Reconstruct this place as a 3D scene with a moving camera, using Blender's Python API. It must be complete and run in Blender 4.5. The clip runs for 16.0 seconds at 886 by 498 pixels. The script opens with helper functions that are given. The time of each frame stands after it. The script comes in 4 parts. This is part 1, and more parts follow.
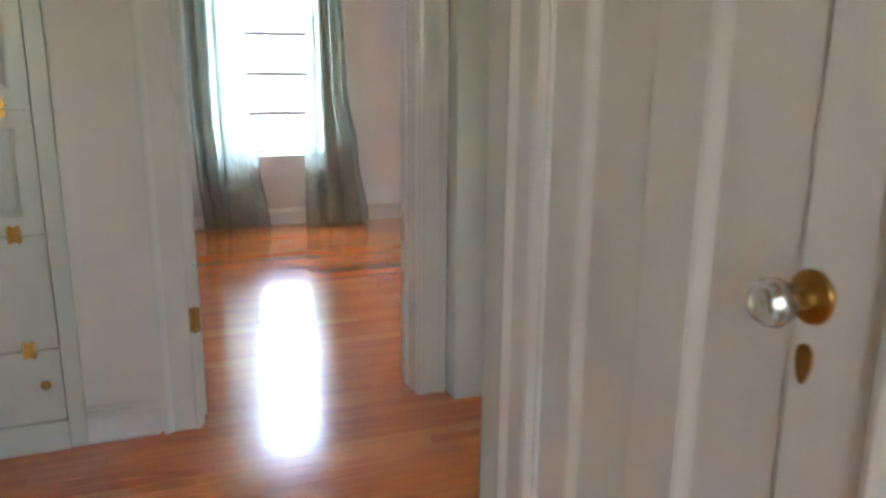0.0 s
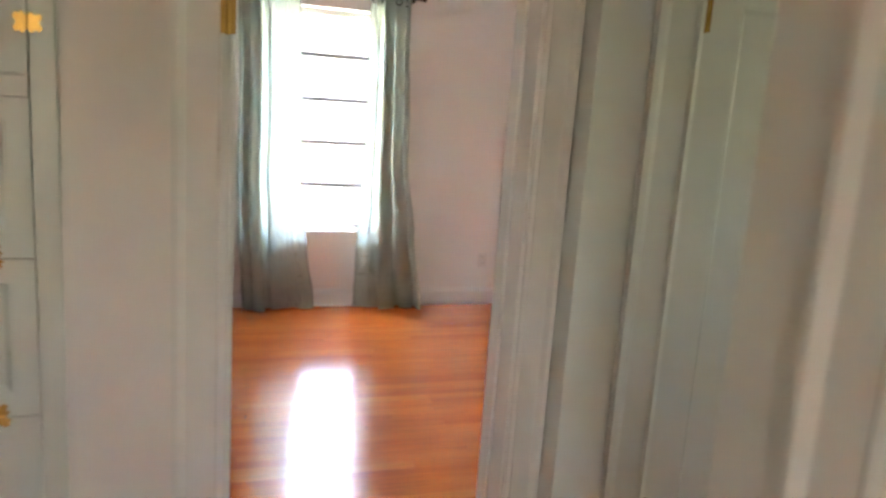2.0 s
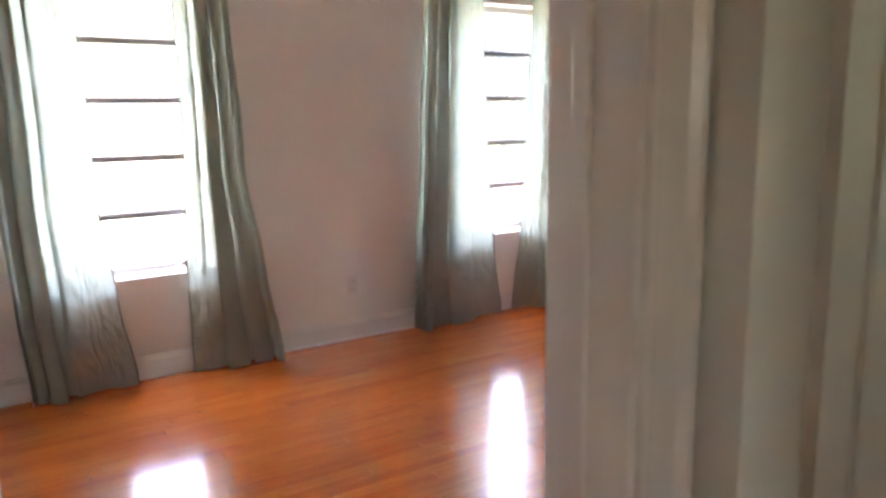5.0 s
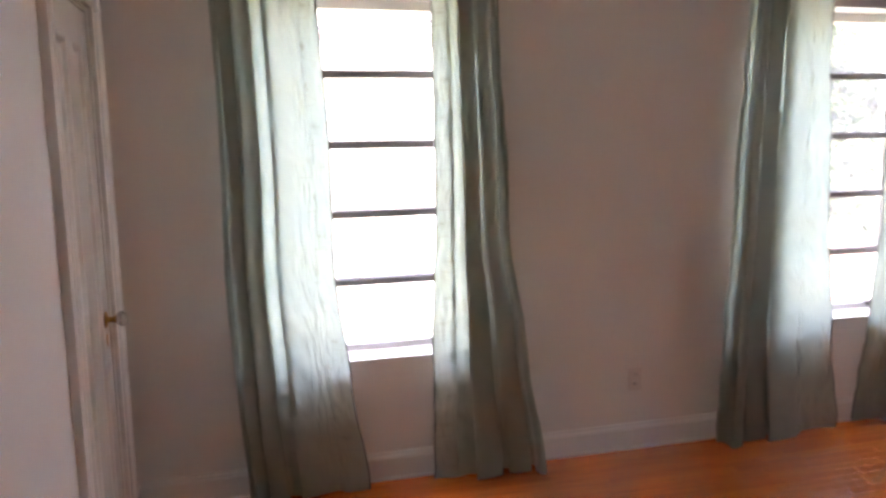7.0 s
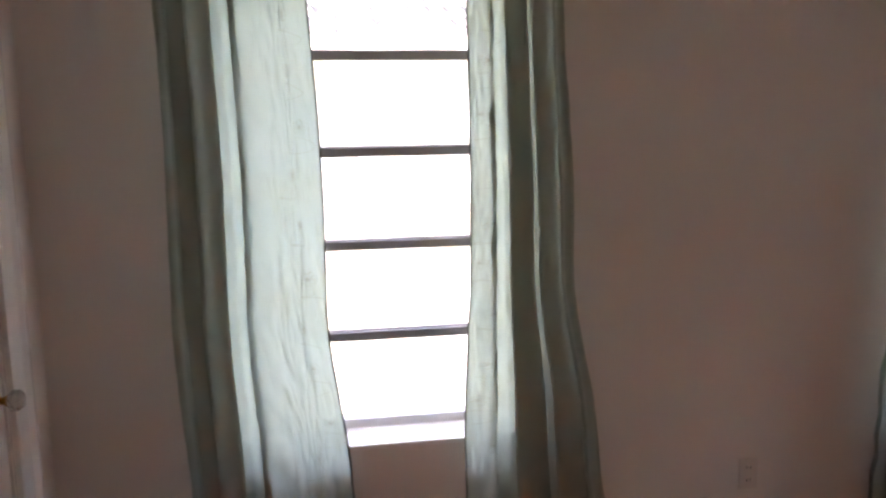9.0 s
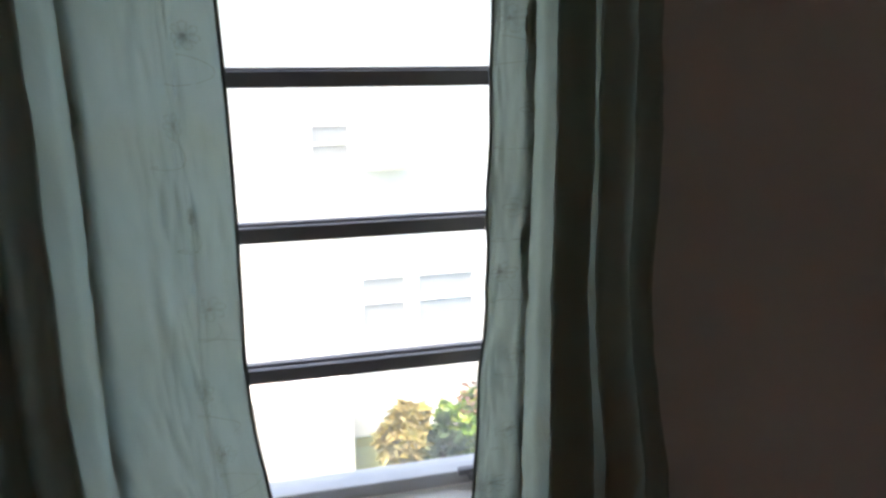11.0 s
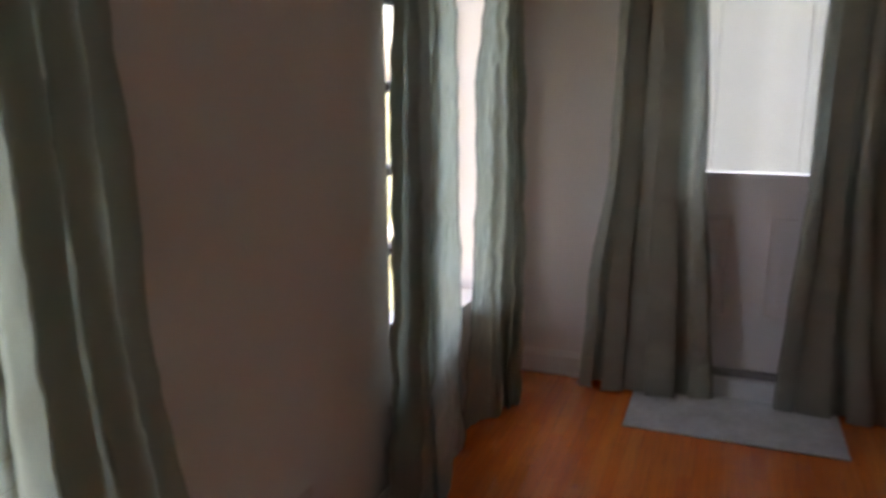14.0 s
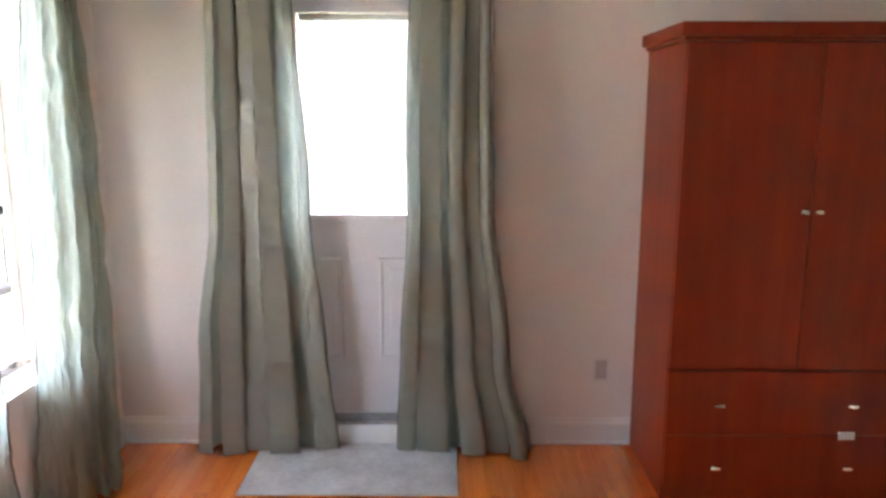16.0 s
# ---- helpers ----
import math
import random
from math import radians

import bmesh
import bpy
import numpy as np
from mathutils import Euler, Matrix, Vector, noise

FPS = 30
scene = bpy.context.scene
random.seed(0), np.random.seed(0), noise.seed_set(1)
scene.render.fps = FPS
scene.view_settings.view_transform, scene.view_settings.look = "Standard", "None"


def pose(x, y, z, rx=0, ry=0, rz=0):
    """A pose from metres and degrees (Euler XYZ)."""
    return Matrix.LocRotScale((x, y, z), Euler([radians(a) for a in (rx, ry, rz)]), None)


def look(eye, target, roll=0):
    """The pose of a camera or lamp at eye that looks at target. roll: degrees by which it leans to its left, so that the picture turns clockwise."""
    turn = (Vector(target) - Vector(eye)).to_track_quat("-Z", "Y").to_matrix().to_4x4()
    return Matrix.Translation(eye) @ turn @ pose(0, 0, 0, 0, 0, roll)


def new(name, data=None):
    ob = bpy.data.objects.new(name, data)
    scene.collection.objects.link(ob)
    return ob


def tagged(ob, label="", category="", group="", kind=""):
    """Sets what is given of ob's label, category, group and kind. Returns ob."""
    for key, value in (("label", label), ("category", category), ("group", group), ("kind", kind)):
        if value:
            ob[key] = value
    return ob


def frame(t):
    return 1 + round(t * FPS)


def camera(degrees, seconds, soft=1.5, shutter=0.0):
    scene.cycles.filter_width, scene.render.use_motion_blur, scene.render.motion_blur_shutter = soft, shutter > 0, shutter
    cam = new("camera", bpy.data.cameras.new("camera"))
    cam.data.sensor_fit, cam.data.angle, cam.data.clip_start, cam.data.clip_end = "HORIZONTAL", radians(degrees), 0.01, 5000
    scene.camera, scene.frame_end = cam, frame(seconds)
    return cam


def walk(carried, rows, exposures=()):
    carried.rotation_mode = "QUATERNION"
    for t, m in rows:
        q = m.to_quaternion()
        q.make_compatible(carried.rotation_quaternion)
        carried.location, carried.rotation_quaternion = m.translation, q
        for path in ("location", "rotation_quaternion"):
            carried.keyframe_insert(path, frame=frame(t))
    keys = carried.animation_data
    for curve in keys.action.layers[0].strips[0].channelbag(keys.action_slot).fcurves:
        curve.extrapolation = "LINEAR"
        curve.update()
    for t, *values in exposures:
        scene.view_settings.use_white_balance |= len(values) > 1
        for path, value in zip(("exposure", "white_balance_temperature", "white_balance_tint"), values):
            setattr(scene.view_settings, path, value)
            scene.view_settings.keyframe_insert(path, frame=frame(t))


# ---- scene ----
cam = camera(61.35, 16.0, soft=2.9, shutter=0.4)
PATH = [
    (0, (-0.677, -6.252, 1.277), (0.011, -4.433, 0.811), 0.49),
    (0.5, (-0.688, -6.098, 1.326), (-0.052, -4.248, 0.913), -0.07),
    (0.6, (-0.675, -6.077, 1.341), (-0.063, -4.211, 0.960), 0.68),
    (1, (-0.645, -5.929, 1.416), (-0.113, -4.042, 1.023), -0.21),
    (1.5, (-0.632, -5.761, 1.558), (-0.140, -3.863, 1.166), 0.85),
    (2, (-0.661, -5.548, 1.571), (-0.051, -3.681, 1.194), 3.96),
    (2.1, (-0.677, -5.463, 1.583), (0.003, -3.628, 1.169), 4.34),
    (2.5, (-0.678, -5.299, 1.608), (0.150, -3.529, 1.183), 3.67),
    (2.8, (-0.662, -5.195, 1.581), (0.278, -3.482, 1.155), 3.31),
    (3, (-0.637, -5.098, 1.585), (0.351, -3.422, 1.122), 0.57),
    (3.2, (-0.617, -5.019, 1.598), (0.421, -3.378, 1.121), -0.65),
    (5.5, (-0.585, -4.000, 1.441), (0.477, -2.339, 1.106), -1.05),
    (6, (-0.561, -3.726, 1.455), (0.397, -1.988, 1.207), 1.81),
    (6.1, (-0.535, -3.729, 1.451), (0.391, -1.971, 1.218), 0.61),
    (6.5, (-0.500, -3.512, 1.482), (0.342, -1.717, 1.217), -1.03),
    (7, (-0.319, -3.300, 1.516), (0.165, -1.377, 1.257), -1.22),
    (7.5, (-0.334, -3.012, 1.579), (0.113, -1.090, 1.253), 0.14),
    (8, (-0.303, -2.827, 1.532), (0.187, -0.900, 1.315), 0.91),
    (8.5, (-0.221, -2.613, 1.517), (0.218, -0.672, 1.323), -1.59),
    (9, (0.027, -2.403, 1.562), (0.318, -0.442, 1.293), -1.16),
    (11.3, (0.027, -1.274, 1.606), (0.597, 0.572, 1.089), 1.15),
    (11.5, (0.002, -1.197, 1.592), (0.703, 0.607, 1.087), 3.31),
    (12, (-0.138, -1.066, 1.567), (1.025, 0.453, 0.984), 1.45),
    (12.5, (-0.230, -1.056, 1.569), (1.012, 0.371, 0.921), 0.40),
    (13, (-0.212, -1.129, 1.580), (1.220, 0.101, 0.921), -0.96),
    (13.5, (-0.171, -1.067, 1.553), (1.488, -0.102, 0.991), -0.93),
    (14, (-0.190, -1.080, 1.575), (1.631, -0.378, 1.137), -0.15),
    (14.5, (-0.180, -1.017, 1.573), (1.761, -0.617, 1.300), -0.36),
    (15, (-0.132, -1.127, 1.491), (1.844, -0.951, 1.232), 0.24),
    (15.5, (-0.007, -1.271, 1.540), (1.975, -1.350, 1.283), -1.11),
    (16, (0.172, -1.590, 1.623), (2.138, -1.585, 1.259), 0.11),
]
EXPOSURE = [(0, 5.85, 6900, 9), (1.5, 6.0, 7500, 15), (3.2, 6.15, 7900, 18), (5.5, 5.3, 8100, 26), (7, 4.95, 8100, 27), (8.5, 4.65, 8100, 26), (9.1, 4.4, 8000, 24), (11.3, 2.4, 7200, 9), (12.5, 1.9, 7200, 10), (13.1, 2.2, 7200, 10), (13.5, 2.75, 7300, 9), (14, 3.6, 8400, 22), (14.5, 4.6, 8500, 20), (16, 5.6, 8000, 19)]
walk(cam, [(t, look(eye, target, roll)) for t, eye, target, roll in PATH], EXPOSURE)

# ---- world and light ----
world = bpy.data.worlds.new("overcast_sky")
scene.world = world
world.use_nodes = True
wn = world.node_tree
sky = wn.nodes.new("ShaderNodeTexSky")
sky.sky_type = 'NISHITA'
sky.sun_disc = False
sky.sun_elevation = radians(70)
sky.sun_rotation = radians(231)
sky.air_density, sky.dust_density, sky.ozone_density = 1.0, 4.0, 1.0
wn.links.new(sky.outputs[0], wn.nodes["Background"].inputs[0])
wn.nodes["Background"].inputs[1].default_value = 0.15


def lamp(name, kind, m, energy, color, **kw):
    data = bpy.data.lights.new(name, kind)
    data.energy, data.color = energy, color
    for k, v in kw.items():
        if k == "size":
            data.size = v
        elif k == "size_y":
            data.shape = 'RECTANGLE'
            data.size_y = v
        elif k == "angle":
            data.angle = v
    ob = new(name, data)
    ob.matrix_world = m
    return ob


lamp("sun", 'SUN', look((-4.2, -3.4, 15), (0, 0, 0)), 1.5, (1.0, 0.96, 0.9), angle=radians(32))
# Added fill lamp for the hall, set in a made-up opening out of view.
lamp("fill_hall", 'AREA', look((-1.7, -8.42, 1.72), (-1.0, -5, 1.2)), 0.11, (0.90, 1.0, 0.88), size=0.5, size_y=0.55)
# Added green fill lamp that tints the side hall from out of view.
lamp("fill_side_hall", 'AREA', look((2.86, -4.3, 1.5), (1.0, -4.0, 1.1)), 0.072, (0.74, 1.0, 0.70), size=0.22, size_y=0.7)


# ---- materials ----
def nodes_of(name):
    m = bpy.data.materials.new(name)
    m.use_nodes = True
    return m, m.node_tree, m.node_tree.nodes["Principled BSDF"]


def link(nt, a, b):
    nt.links.new(a, b)


def coords(nt, scale=(1, 1, 1), kind="Object"):
    tc = nt.nodes.new("ShaderNodeTexCoord")
    mp = nt.nodes.new("ShaderNodeMapping")
    mp.inputs["Scale"].default_value = scale
    link(nt, tc.outputs[kind], mp.inputs[0])
    return mp.outputs[0]


def noise_tex(nt, vec, scale, detail=4, rough=0.55):
    n = nt.nodes.new("ShaderNodeTexNoise")
    n.inputs["Scale"].default_value, n.inputs["Detail"].default_value, n.inputs["Roughness"].default_value = scale, detail, rough
    link(nt, vec, n.inputs["Vector"])
    return n.outputs[0]


def ramp(nt, fac, stops):
    r = nt.nodes.new("ShaderNodeValToRGB")
    el = r.color_ramp.elements
    while len(el) < len(stops):
        el.new(0.5)
    for e, (p, c) in zip(el, stops):
        e.position, e.color = p, (*c, 1)
    link(nt, fac, r.inputs[0])
    return r.outputs[0]


def mixc(nt, fac, a, b, mode='MIX'):
    m = nt.nodes.new("ShaderNodeMix")
    m.data_type, m.blend_type = 'RGBA', mode
    for sock, v in ((m.inputs[0], fac), (m.inputs[6], a), (m.inputs[7], b)):
        if isinstance(v, (int, float)):
            sock.default_value = v
        elif isinstance(v, tuple):
            sock.default_value = (*v, 1)
        else:
            link(nt, v, sock)
    return m.outputs[2]


def bump(nt, bsdf, height, strength, dist):
    b = nt.nodes.new("ShaderNodeBump")
    b.inputs["Strength"].default_value, b.inputs["Distance"].default_value = strength, dist
    link(nt, height, b.inputs["Height"])
    link(nt, b.outputs[0], bsdf.inputs["Normal"])
    return b


def surface(name, color, rough=0.5, var=0.06, scale=3.0, fine=120.0, relief=0.1, metal=0.0, dist=0.002, stretch=(1, 1, 1), coat=0.0):
    """A painted or plain surface with faint blotches, fine grain and relief."""
    m, nt, b = nodes_of(name)
    v = coords(nt, stretch)
    big = noise_tex(nt, v, scale, 5)
    small = noise_tex(nt, v, fine, 3)
    dark = tuple(c * (1 - var * 2) for c in color)
    light = tuple(min(1, c * (1 + var)) for c in color)
    c = ramp(nt, big, [(0.3, dark), (0.7, light)])
    c = mixc(nt, 0.25 * min(1, var * 8), c, ramp(nt, small, [(0.35, dark), (0.65, light)]))
    link(nt, c, b.inputs["Base Color"])
    b.inputs["Roughness"].default_value = rough
    rr = nt.nodes.new("ShaderNodeMapRange")
    rr.inputs[3].default_value, rr.inputs[4].default_value = max(0.03, rough - 0.08), min(1, rough + 0.08)
    link(nt, big, rr.inputs[0])
    link(nt, rr.outputs[0], b.inputs["Roughness"])
    b.inputs["Metallic"].default_value = metal
    b.inputs["Coat Weight"].default_value = coat
    if relief:
        bump(nt, b, small, relief, dist)
    return m


def glass_pane(name, tint=(1, 1, 1), rough=0.0):
    m = bpy.data.materials.new(name)
    m.use_nodes = True
    nt = m.node_tree
    nt.nodes.remove(nt.nodes["Principled BSDF"])
    out = nt.nodes["Material Output"]
    tr, gl, mx = nt.nodes.new("ShaderNodeBsdfTransparent"), nt.nodes.new("ShaderNodeBsdfGlossy"), nt.nodes.new("ShaderNodeMixShader")
    tr.inputs[0].default_value = (*tint, 1)
    gl.inputs["Roughness"].default_value = rough
    mx.inputs[0].default_value = 0.045
    link(nt, tr.outputs[0], mx.inputs[1])
    link(nt, gl.outputs[0], mx.inputs[2])
    # Uneven white translucency puts a veil of glare over the view outside.
    glare_veil, mx2 = nt.nodes.new("ShaderNodeBsdfTranslucent"), nt.nodes.new("ShaderNodeMixShader")
    glare_veil.inputs[0].default_value = (0.9, 0.92, 0.92, 1)
    rr = nt.nodes.new("ShaderNodeMapRange")
    rr.inputs[3].default_value, rr.inputs[4].default_value = 0.03, 0.085
    link(nt, noise_tex(nt, coords(nt), 3.0, 5), rr.inputs[0])
    link(nt, rr.outputs[0], mx2.inputs[0])
    link(nt, mx.outputs[0], mx2.inputs[1])
    link(nt, glare_veil.outputs[0], mx2.inputs[2])
    link(nt, mx2.outputs[0], out.inputs[0])
    return m


def wood_floor():
    m, nt, b = nodes_of("polished_oak")
    info = nt.nodes.new("ShaderNodeObjectInfo")
    geo = nt.nodes.new("ShaderNodeNewGeometry")
    add = nt.nodes.new("ShaderNodeMath")
    add.operation = 'ADD'
    link(nt, info.outputs["Random"], add.inputs[0])
    link(nt, geo.outputs["Random Per Island"], add.inputs[1])
    fr = nt.nodes.new("ShaderNodeMath")
    fr.operation = 'FRACT'
    link(nt, add.outputs[0], fr.inputs[0])
    pos = nt.nodes.new("ShaderNodeMapping")
    link(nt, geo.outputs["Position"], pos.inputs[0])
    pos.inputs["Scale"].default_value = (1.1, 24, 24)
    sh = nt.nodes.new("ShaderNodeVectorMath")
    sh.operation = 'ADD'
    sc = nt.nodes.new("ShaderNodeVectorMath")
    sc.operation = 'SCALE'
    sc.inputs[0].default_value = (13.0, 7.0, 5.0)
    link(nt, fr.outputs[0], sc.inputs["Scale"])
    link(nt, pos.outputs[0], sh.inputs[0])
    link(nt, sc.outputs[0], sh.inputs[1])
    grain = noise_tex(nt, sh.outputs[0], 3.0, 8, 0.65)
    tone = ramp(nt, fr.outputs[0], [(0.0, (0.64, 0.135, 0.017)), (0.2, (0.72, 0.170, 0.022)), (0.6, (0.80, 0.205, 0.029)), (0.85, (0.74, 0.170, 0.021)), (1.0, (0.86, 0.255, 0.042))])
    g = ramp(nt, grain, [(0.24, (0.42, 0.33, 0.26)), (0.36, (0.80, 0.74, 0.68)), (0.50, (1, 1, 1)), (0.8, (1.14, 1.12, 1.06))])
    c = mixc(nt, 0.85, tone, g, 'MULTIPLY')
    wear = noise_tex(nt, geo.outputs["Position"], 1.1, 6, 0.6)
    c = mixc(nt, 0.5, c, ramp(nt, wear, [(0.35, (0.84, 0.76, 0.70)), (0.6, (1.08, 1.06, 1.04))]), 'MULTIPLY')
    link(nt, c, b.inputs["Base Color"])
    scr = noise_tex(nt, coords(nt, (9, 60, 1)), 2.0, 4, 0.7)
    r = nt.nodes.new("ShaderNodeMapRange")
    r.inputs[1].default_value, r.inputs[2].default_value, r.inputs[3].default_value, r.inputs[4].default_value = 0.35, 0.75, 0.14, 0.25
    link(nt, wear, r.inputs[0])
    link(nt, r.outputs[0], b.inputs["Roughness"])
    b.inputs["Coat Weight"].default_value = 1.0
    b.inputs["Coat IOR"].default_value = 1.55
    b.inputs["Coat Roughness"].default_value = 0.125
    mixh = nt.nodes.new("ShaderNodeMath")
    mixh.operation = 'ADD'
    link(nt, grain, mixh.inputs[0])
    link(nt, scr, mixh.inputs[1])
    bump(nt, b, mixh.outputs[0], 0.12, 0.0015)
    return m


def cloth(name, color, through_color, mixf):
    """Taffeta: crinkled, a little shiny, letting daylight through."""
    m, nt, b = nodes_of(name)
    v = coords(nt)
    weave = noise_tex(nt, coords(nt, (1, 1, 0.25)), 260, 2)
    crease = nt.nodes.new("ShaderNodeTexVoronoi")
    crease.feature = 'DISTANCE_TO_EDGE'
    crease.inputs["Scale"].default_value = 6.0
    warp = nt.nodes.new("ShaderNodeVectorMath")
    warp.operation = 'ADD'
    wv = nt.nodes.new("ShaderNodeTexNoise")
    wv.inputs["Scale"].default_value = 6.0
    link(nt, v, wv.inputs["Vector"])
    link(nt, v, warp.inputs[0])
    ws = nt.nodes.new("ShaderNodeVectorMath")
    ws.operation = 'SCALE'
    ws.inputs["Scale"].default_value = 0.22
    link(nt, wv.outputs["Color"], ws.inputs[0])
    link(nt, ws.outputs[0], warp.inputs[1])
    link(nt, warp.outputs[0], crease.inputs["Vector"])
    blot = noise_tex(nt, v, 5, 6)
    c = ramp(nt, blot, [(0.3, tuple(x * 0.86 for x in color)), (0.7, tuple(x * 1.1 for x in color))])
    link(nt, c, b.inputs["Base Color"])
    b.inputs["Roughness"].default_value = 0.34
    b.inputs["Sheen Weight"].default_value = 0.0
    b.inputs["Specular IOR Level"].default_value = 0.75
    h = nt.nodes.new("ShaderNodeMath")
    h.operation = 'MULTIPLY_ADD'
    h.inputs[1].default_value = 0.12
    link(nt, weave, h.inputs[0])
    cl = nt.nodes.new("ShaderNodeMath")
    cl.operation = 'MINIMUM'
    cl.inputs[1].default_value = 0.18
    link(nt, crease.outputs["Distance"], cl.inputs[0])
    ad = nt.nodes.new("ShaderNodeMath")
    ad.operation = 'ADD'
    link(nt, cl.outputs[0], ad.inputs[0])
    fine = noise_tex(nt, coords(nt, (1, 1, 0.6)), 28, 5)
    fs = nt.nodes.new("ShaderNodeMath")
    fs.operation = 'MULTIPLY'
    fs.inputs[1].default_value = 0.35
    link(nt, fine, fs.inputs[0])
    link(nt, fs.outputs[0], ad.inputs[1])
    link(nt, ad.outputs[0], h.inputs[2])
    bp = bump(nt, b, h.outputs[0], 0.55, 0.006)
    t = nt.nodes.new("ShaderNodeBsdfTranslucent")
    t.inputs[0].default_value = (*through_color, 1)
    link(nt, bp.outputs[0], t.inputs["Normal"])
    mx = nt.nodes.new("ShaderNodeMixShader")
    mx.inputs[0].default_value = mixf
    link(nt, b.outputs[0], mx.inputs[1])
    link(nt, t.outputs[0], mx.inputs[2])
    link(nt, mx.outputs[0], nt.nodes["Material Output"].inputs[0])
    return m


def cherry():
    m, nt, b = nodes_of("cherry_veneer")
    v = coords(nt, (4, 4, 0.3))
    g = noise_tex(nt, v, 4.0, 9, 0.7)
    big = noise_tex(nt, coords(nt), 1.6, 3)
    c = ramp(nt, g, [(0.2, (0.21, 0.015, 0.002)), (0.5, (0.265, 0.025, 0.003)), (0.85, (0.33, 0.042, 0.005))])
    c = mixc(nt, 0.7, c, ramp(nt, big, [(0.3, (0.74, 0.66, 0.6)), (0.7, (1.12, 1.1, 1.1))]), 'MULTIPLY')
    link(nt, c, b.inputs["Base Color"])
    b.inputs["Roughness"].default_value = 0.42
    b.inputs["Specular IOR Level"].default_value = 0.35
    b.inputs["Coat Weight"].default_value = 0.10
    b.inputs["Coat Roughness"].default_value = 0.2
    bump(nt, b, g, 0.05, 0.001)
    return m


WALL = surface("wall_paint", (0.80, 0.765, 0.735), 0.62, 0.02, 1.2, 180, 0.12)
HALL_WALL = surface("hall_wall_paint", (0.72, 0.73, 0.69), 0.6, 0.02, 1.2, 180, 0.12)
CEIL = surface("ceiling_paint", (0.82, 0.81, 0.79), 0.8, 0.02, 1.5, 150, 0.15)
TRIM = surface("white_gloss_trim", (0.80, 0.79, 0.765), 0.2, 0.025, 2.0, 60, 0.06)
DOORP = surface("white_door_paint", (0.79, 0.785, 0.76), 0.22, 0.025, 2.5, 70, 0.08)
# White paint toned down and greener: the hall's dim light put into the colour.
CABP = surface("dimmed_white_cabinet_paint", (0.64, 0.675, 0.625), 0.32, 0.03, 2.2, 70, 0.08)
EXTDOOR = surface("grey_white_steel_door", (0.70, 0.70, 0.73), 0.35, 0.02, 2.0, 90, 0.05)
FLOOR = wood_floor()
SUBFLOOR = surface("floor_gap_dark", (0.05, 0.02, 0.008), 0.7, 0.1, 4, 80, 0.1)
CLOTH = cloth("sage_taffeta", (0.265, 0.258, 0.212), (0.67, 0.82, 0.72), 0.25)
HEM = surface("curtain_hem_dark", (0.10, 0.11, 0.09), 0.6, 0.1, 20, 200, 0.2)
STITCH = surface("grey_green_thread", (0.26, 0.25, 0.19), 0.6, 0.1, 30, 200, 0.1)
BAR = surface("grey_window_bar", (0.22, 0.215, 0.23), 0.45, 0.08, 8, 90, 0.1)
ALU = surface("aluminium_sash", (0.50, 0.50, 0.50), 0.42, 0.06, 8, 120, 0.1, 0.6)
WINW = surface("white_window_frame", (0.80, 0.80, 0.78), 0.4, 0.03, 5, 80, 0.08)
GLASS = glass_pane("window_glass")
BRASS = surface("aged_brass", (0.44, 0.25, 0.07), 0.3, 0.14, 25, 160, 0.12, 0.95)
BRONZE = surface("dark_bronze_rod", (0.06, 0.045, 0.035), 0.4, 0.1, 15, 120, 0.1, 0.8)
CHROME = surface("brushed_nickel", (0.72, 0.70, 0.67), 0.25, 0.05, 20, 150, 0.05, 1.0)
PLASTIC = surface("white_plate_plastic", (0.74, 0.70, 0.67), 0.4, 0.02, 6, 100, 0.03)
SLOT = surface("dark_slot", (0.03, 0.03, 0.03), 0.6, 0.05)
STONE = surface("grey_marble_slab", (0.56, 0.57, 0.57), 0.4, 0.16, 5, 40, 0.08)
STEPW = surface("white_step_paint", (0.80, 0.80, 0.80), 0.4, 0.03, 4, 60, 0.1)
GREYTH = surface("grey_threshold", (0.30, 0.30, 0.31), 0.45, 0.08, 6, 80, 0.1, 0.4)
CHERRY = cherry()
BLIND = surface("white_blind_slat", (0.86, 0.87, 0.86), 0.5, 0.02, 6, 90, 0.03)


# ---- mesh helpers ----
def mesh_of(bm, name, mat, smooth=False):
    me = bpy.data.meshes.new(name)
    bm.to_mesh(me)
    bm.free()
    for m in (mat if isinstance(mat, (list, tuple)) else [mat]):
        me.materials.append(m)
    if smooth:
        for p in me.polygons:
            p.use_smooth = True
    return me


def part(name, bm, mat, parent=None, label="", smooth=False):
    ob = new(name, mesh_of(bm, name, mat, smooth))
    if parent is not None:
        ob.parent = parent
        ob.matrix_parent_inverse = parent.matrix_basis.inverted()
    if label:
        ob["label"] = label
    return ob


def thing(name, at, label, category, group=""):
    ob = new(name)
    ob.empty_display_size = 0.1
    ob.matrix_basis = Matrix.Translation(at)
    return tagged(ob, label, category, group)


def structure(ob, label="", category=""):
    return tagged(ob, label, category, kind="structure")


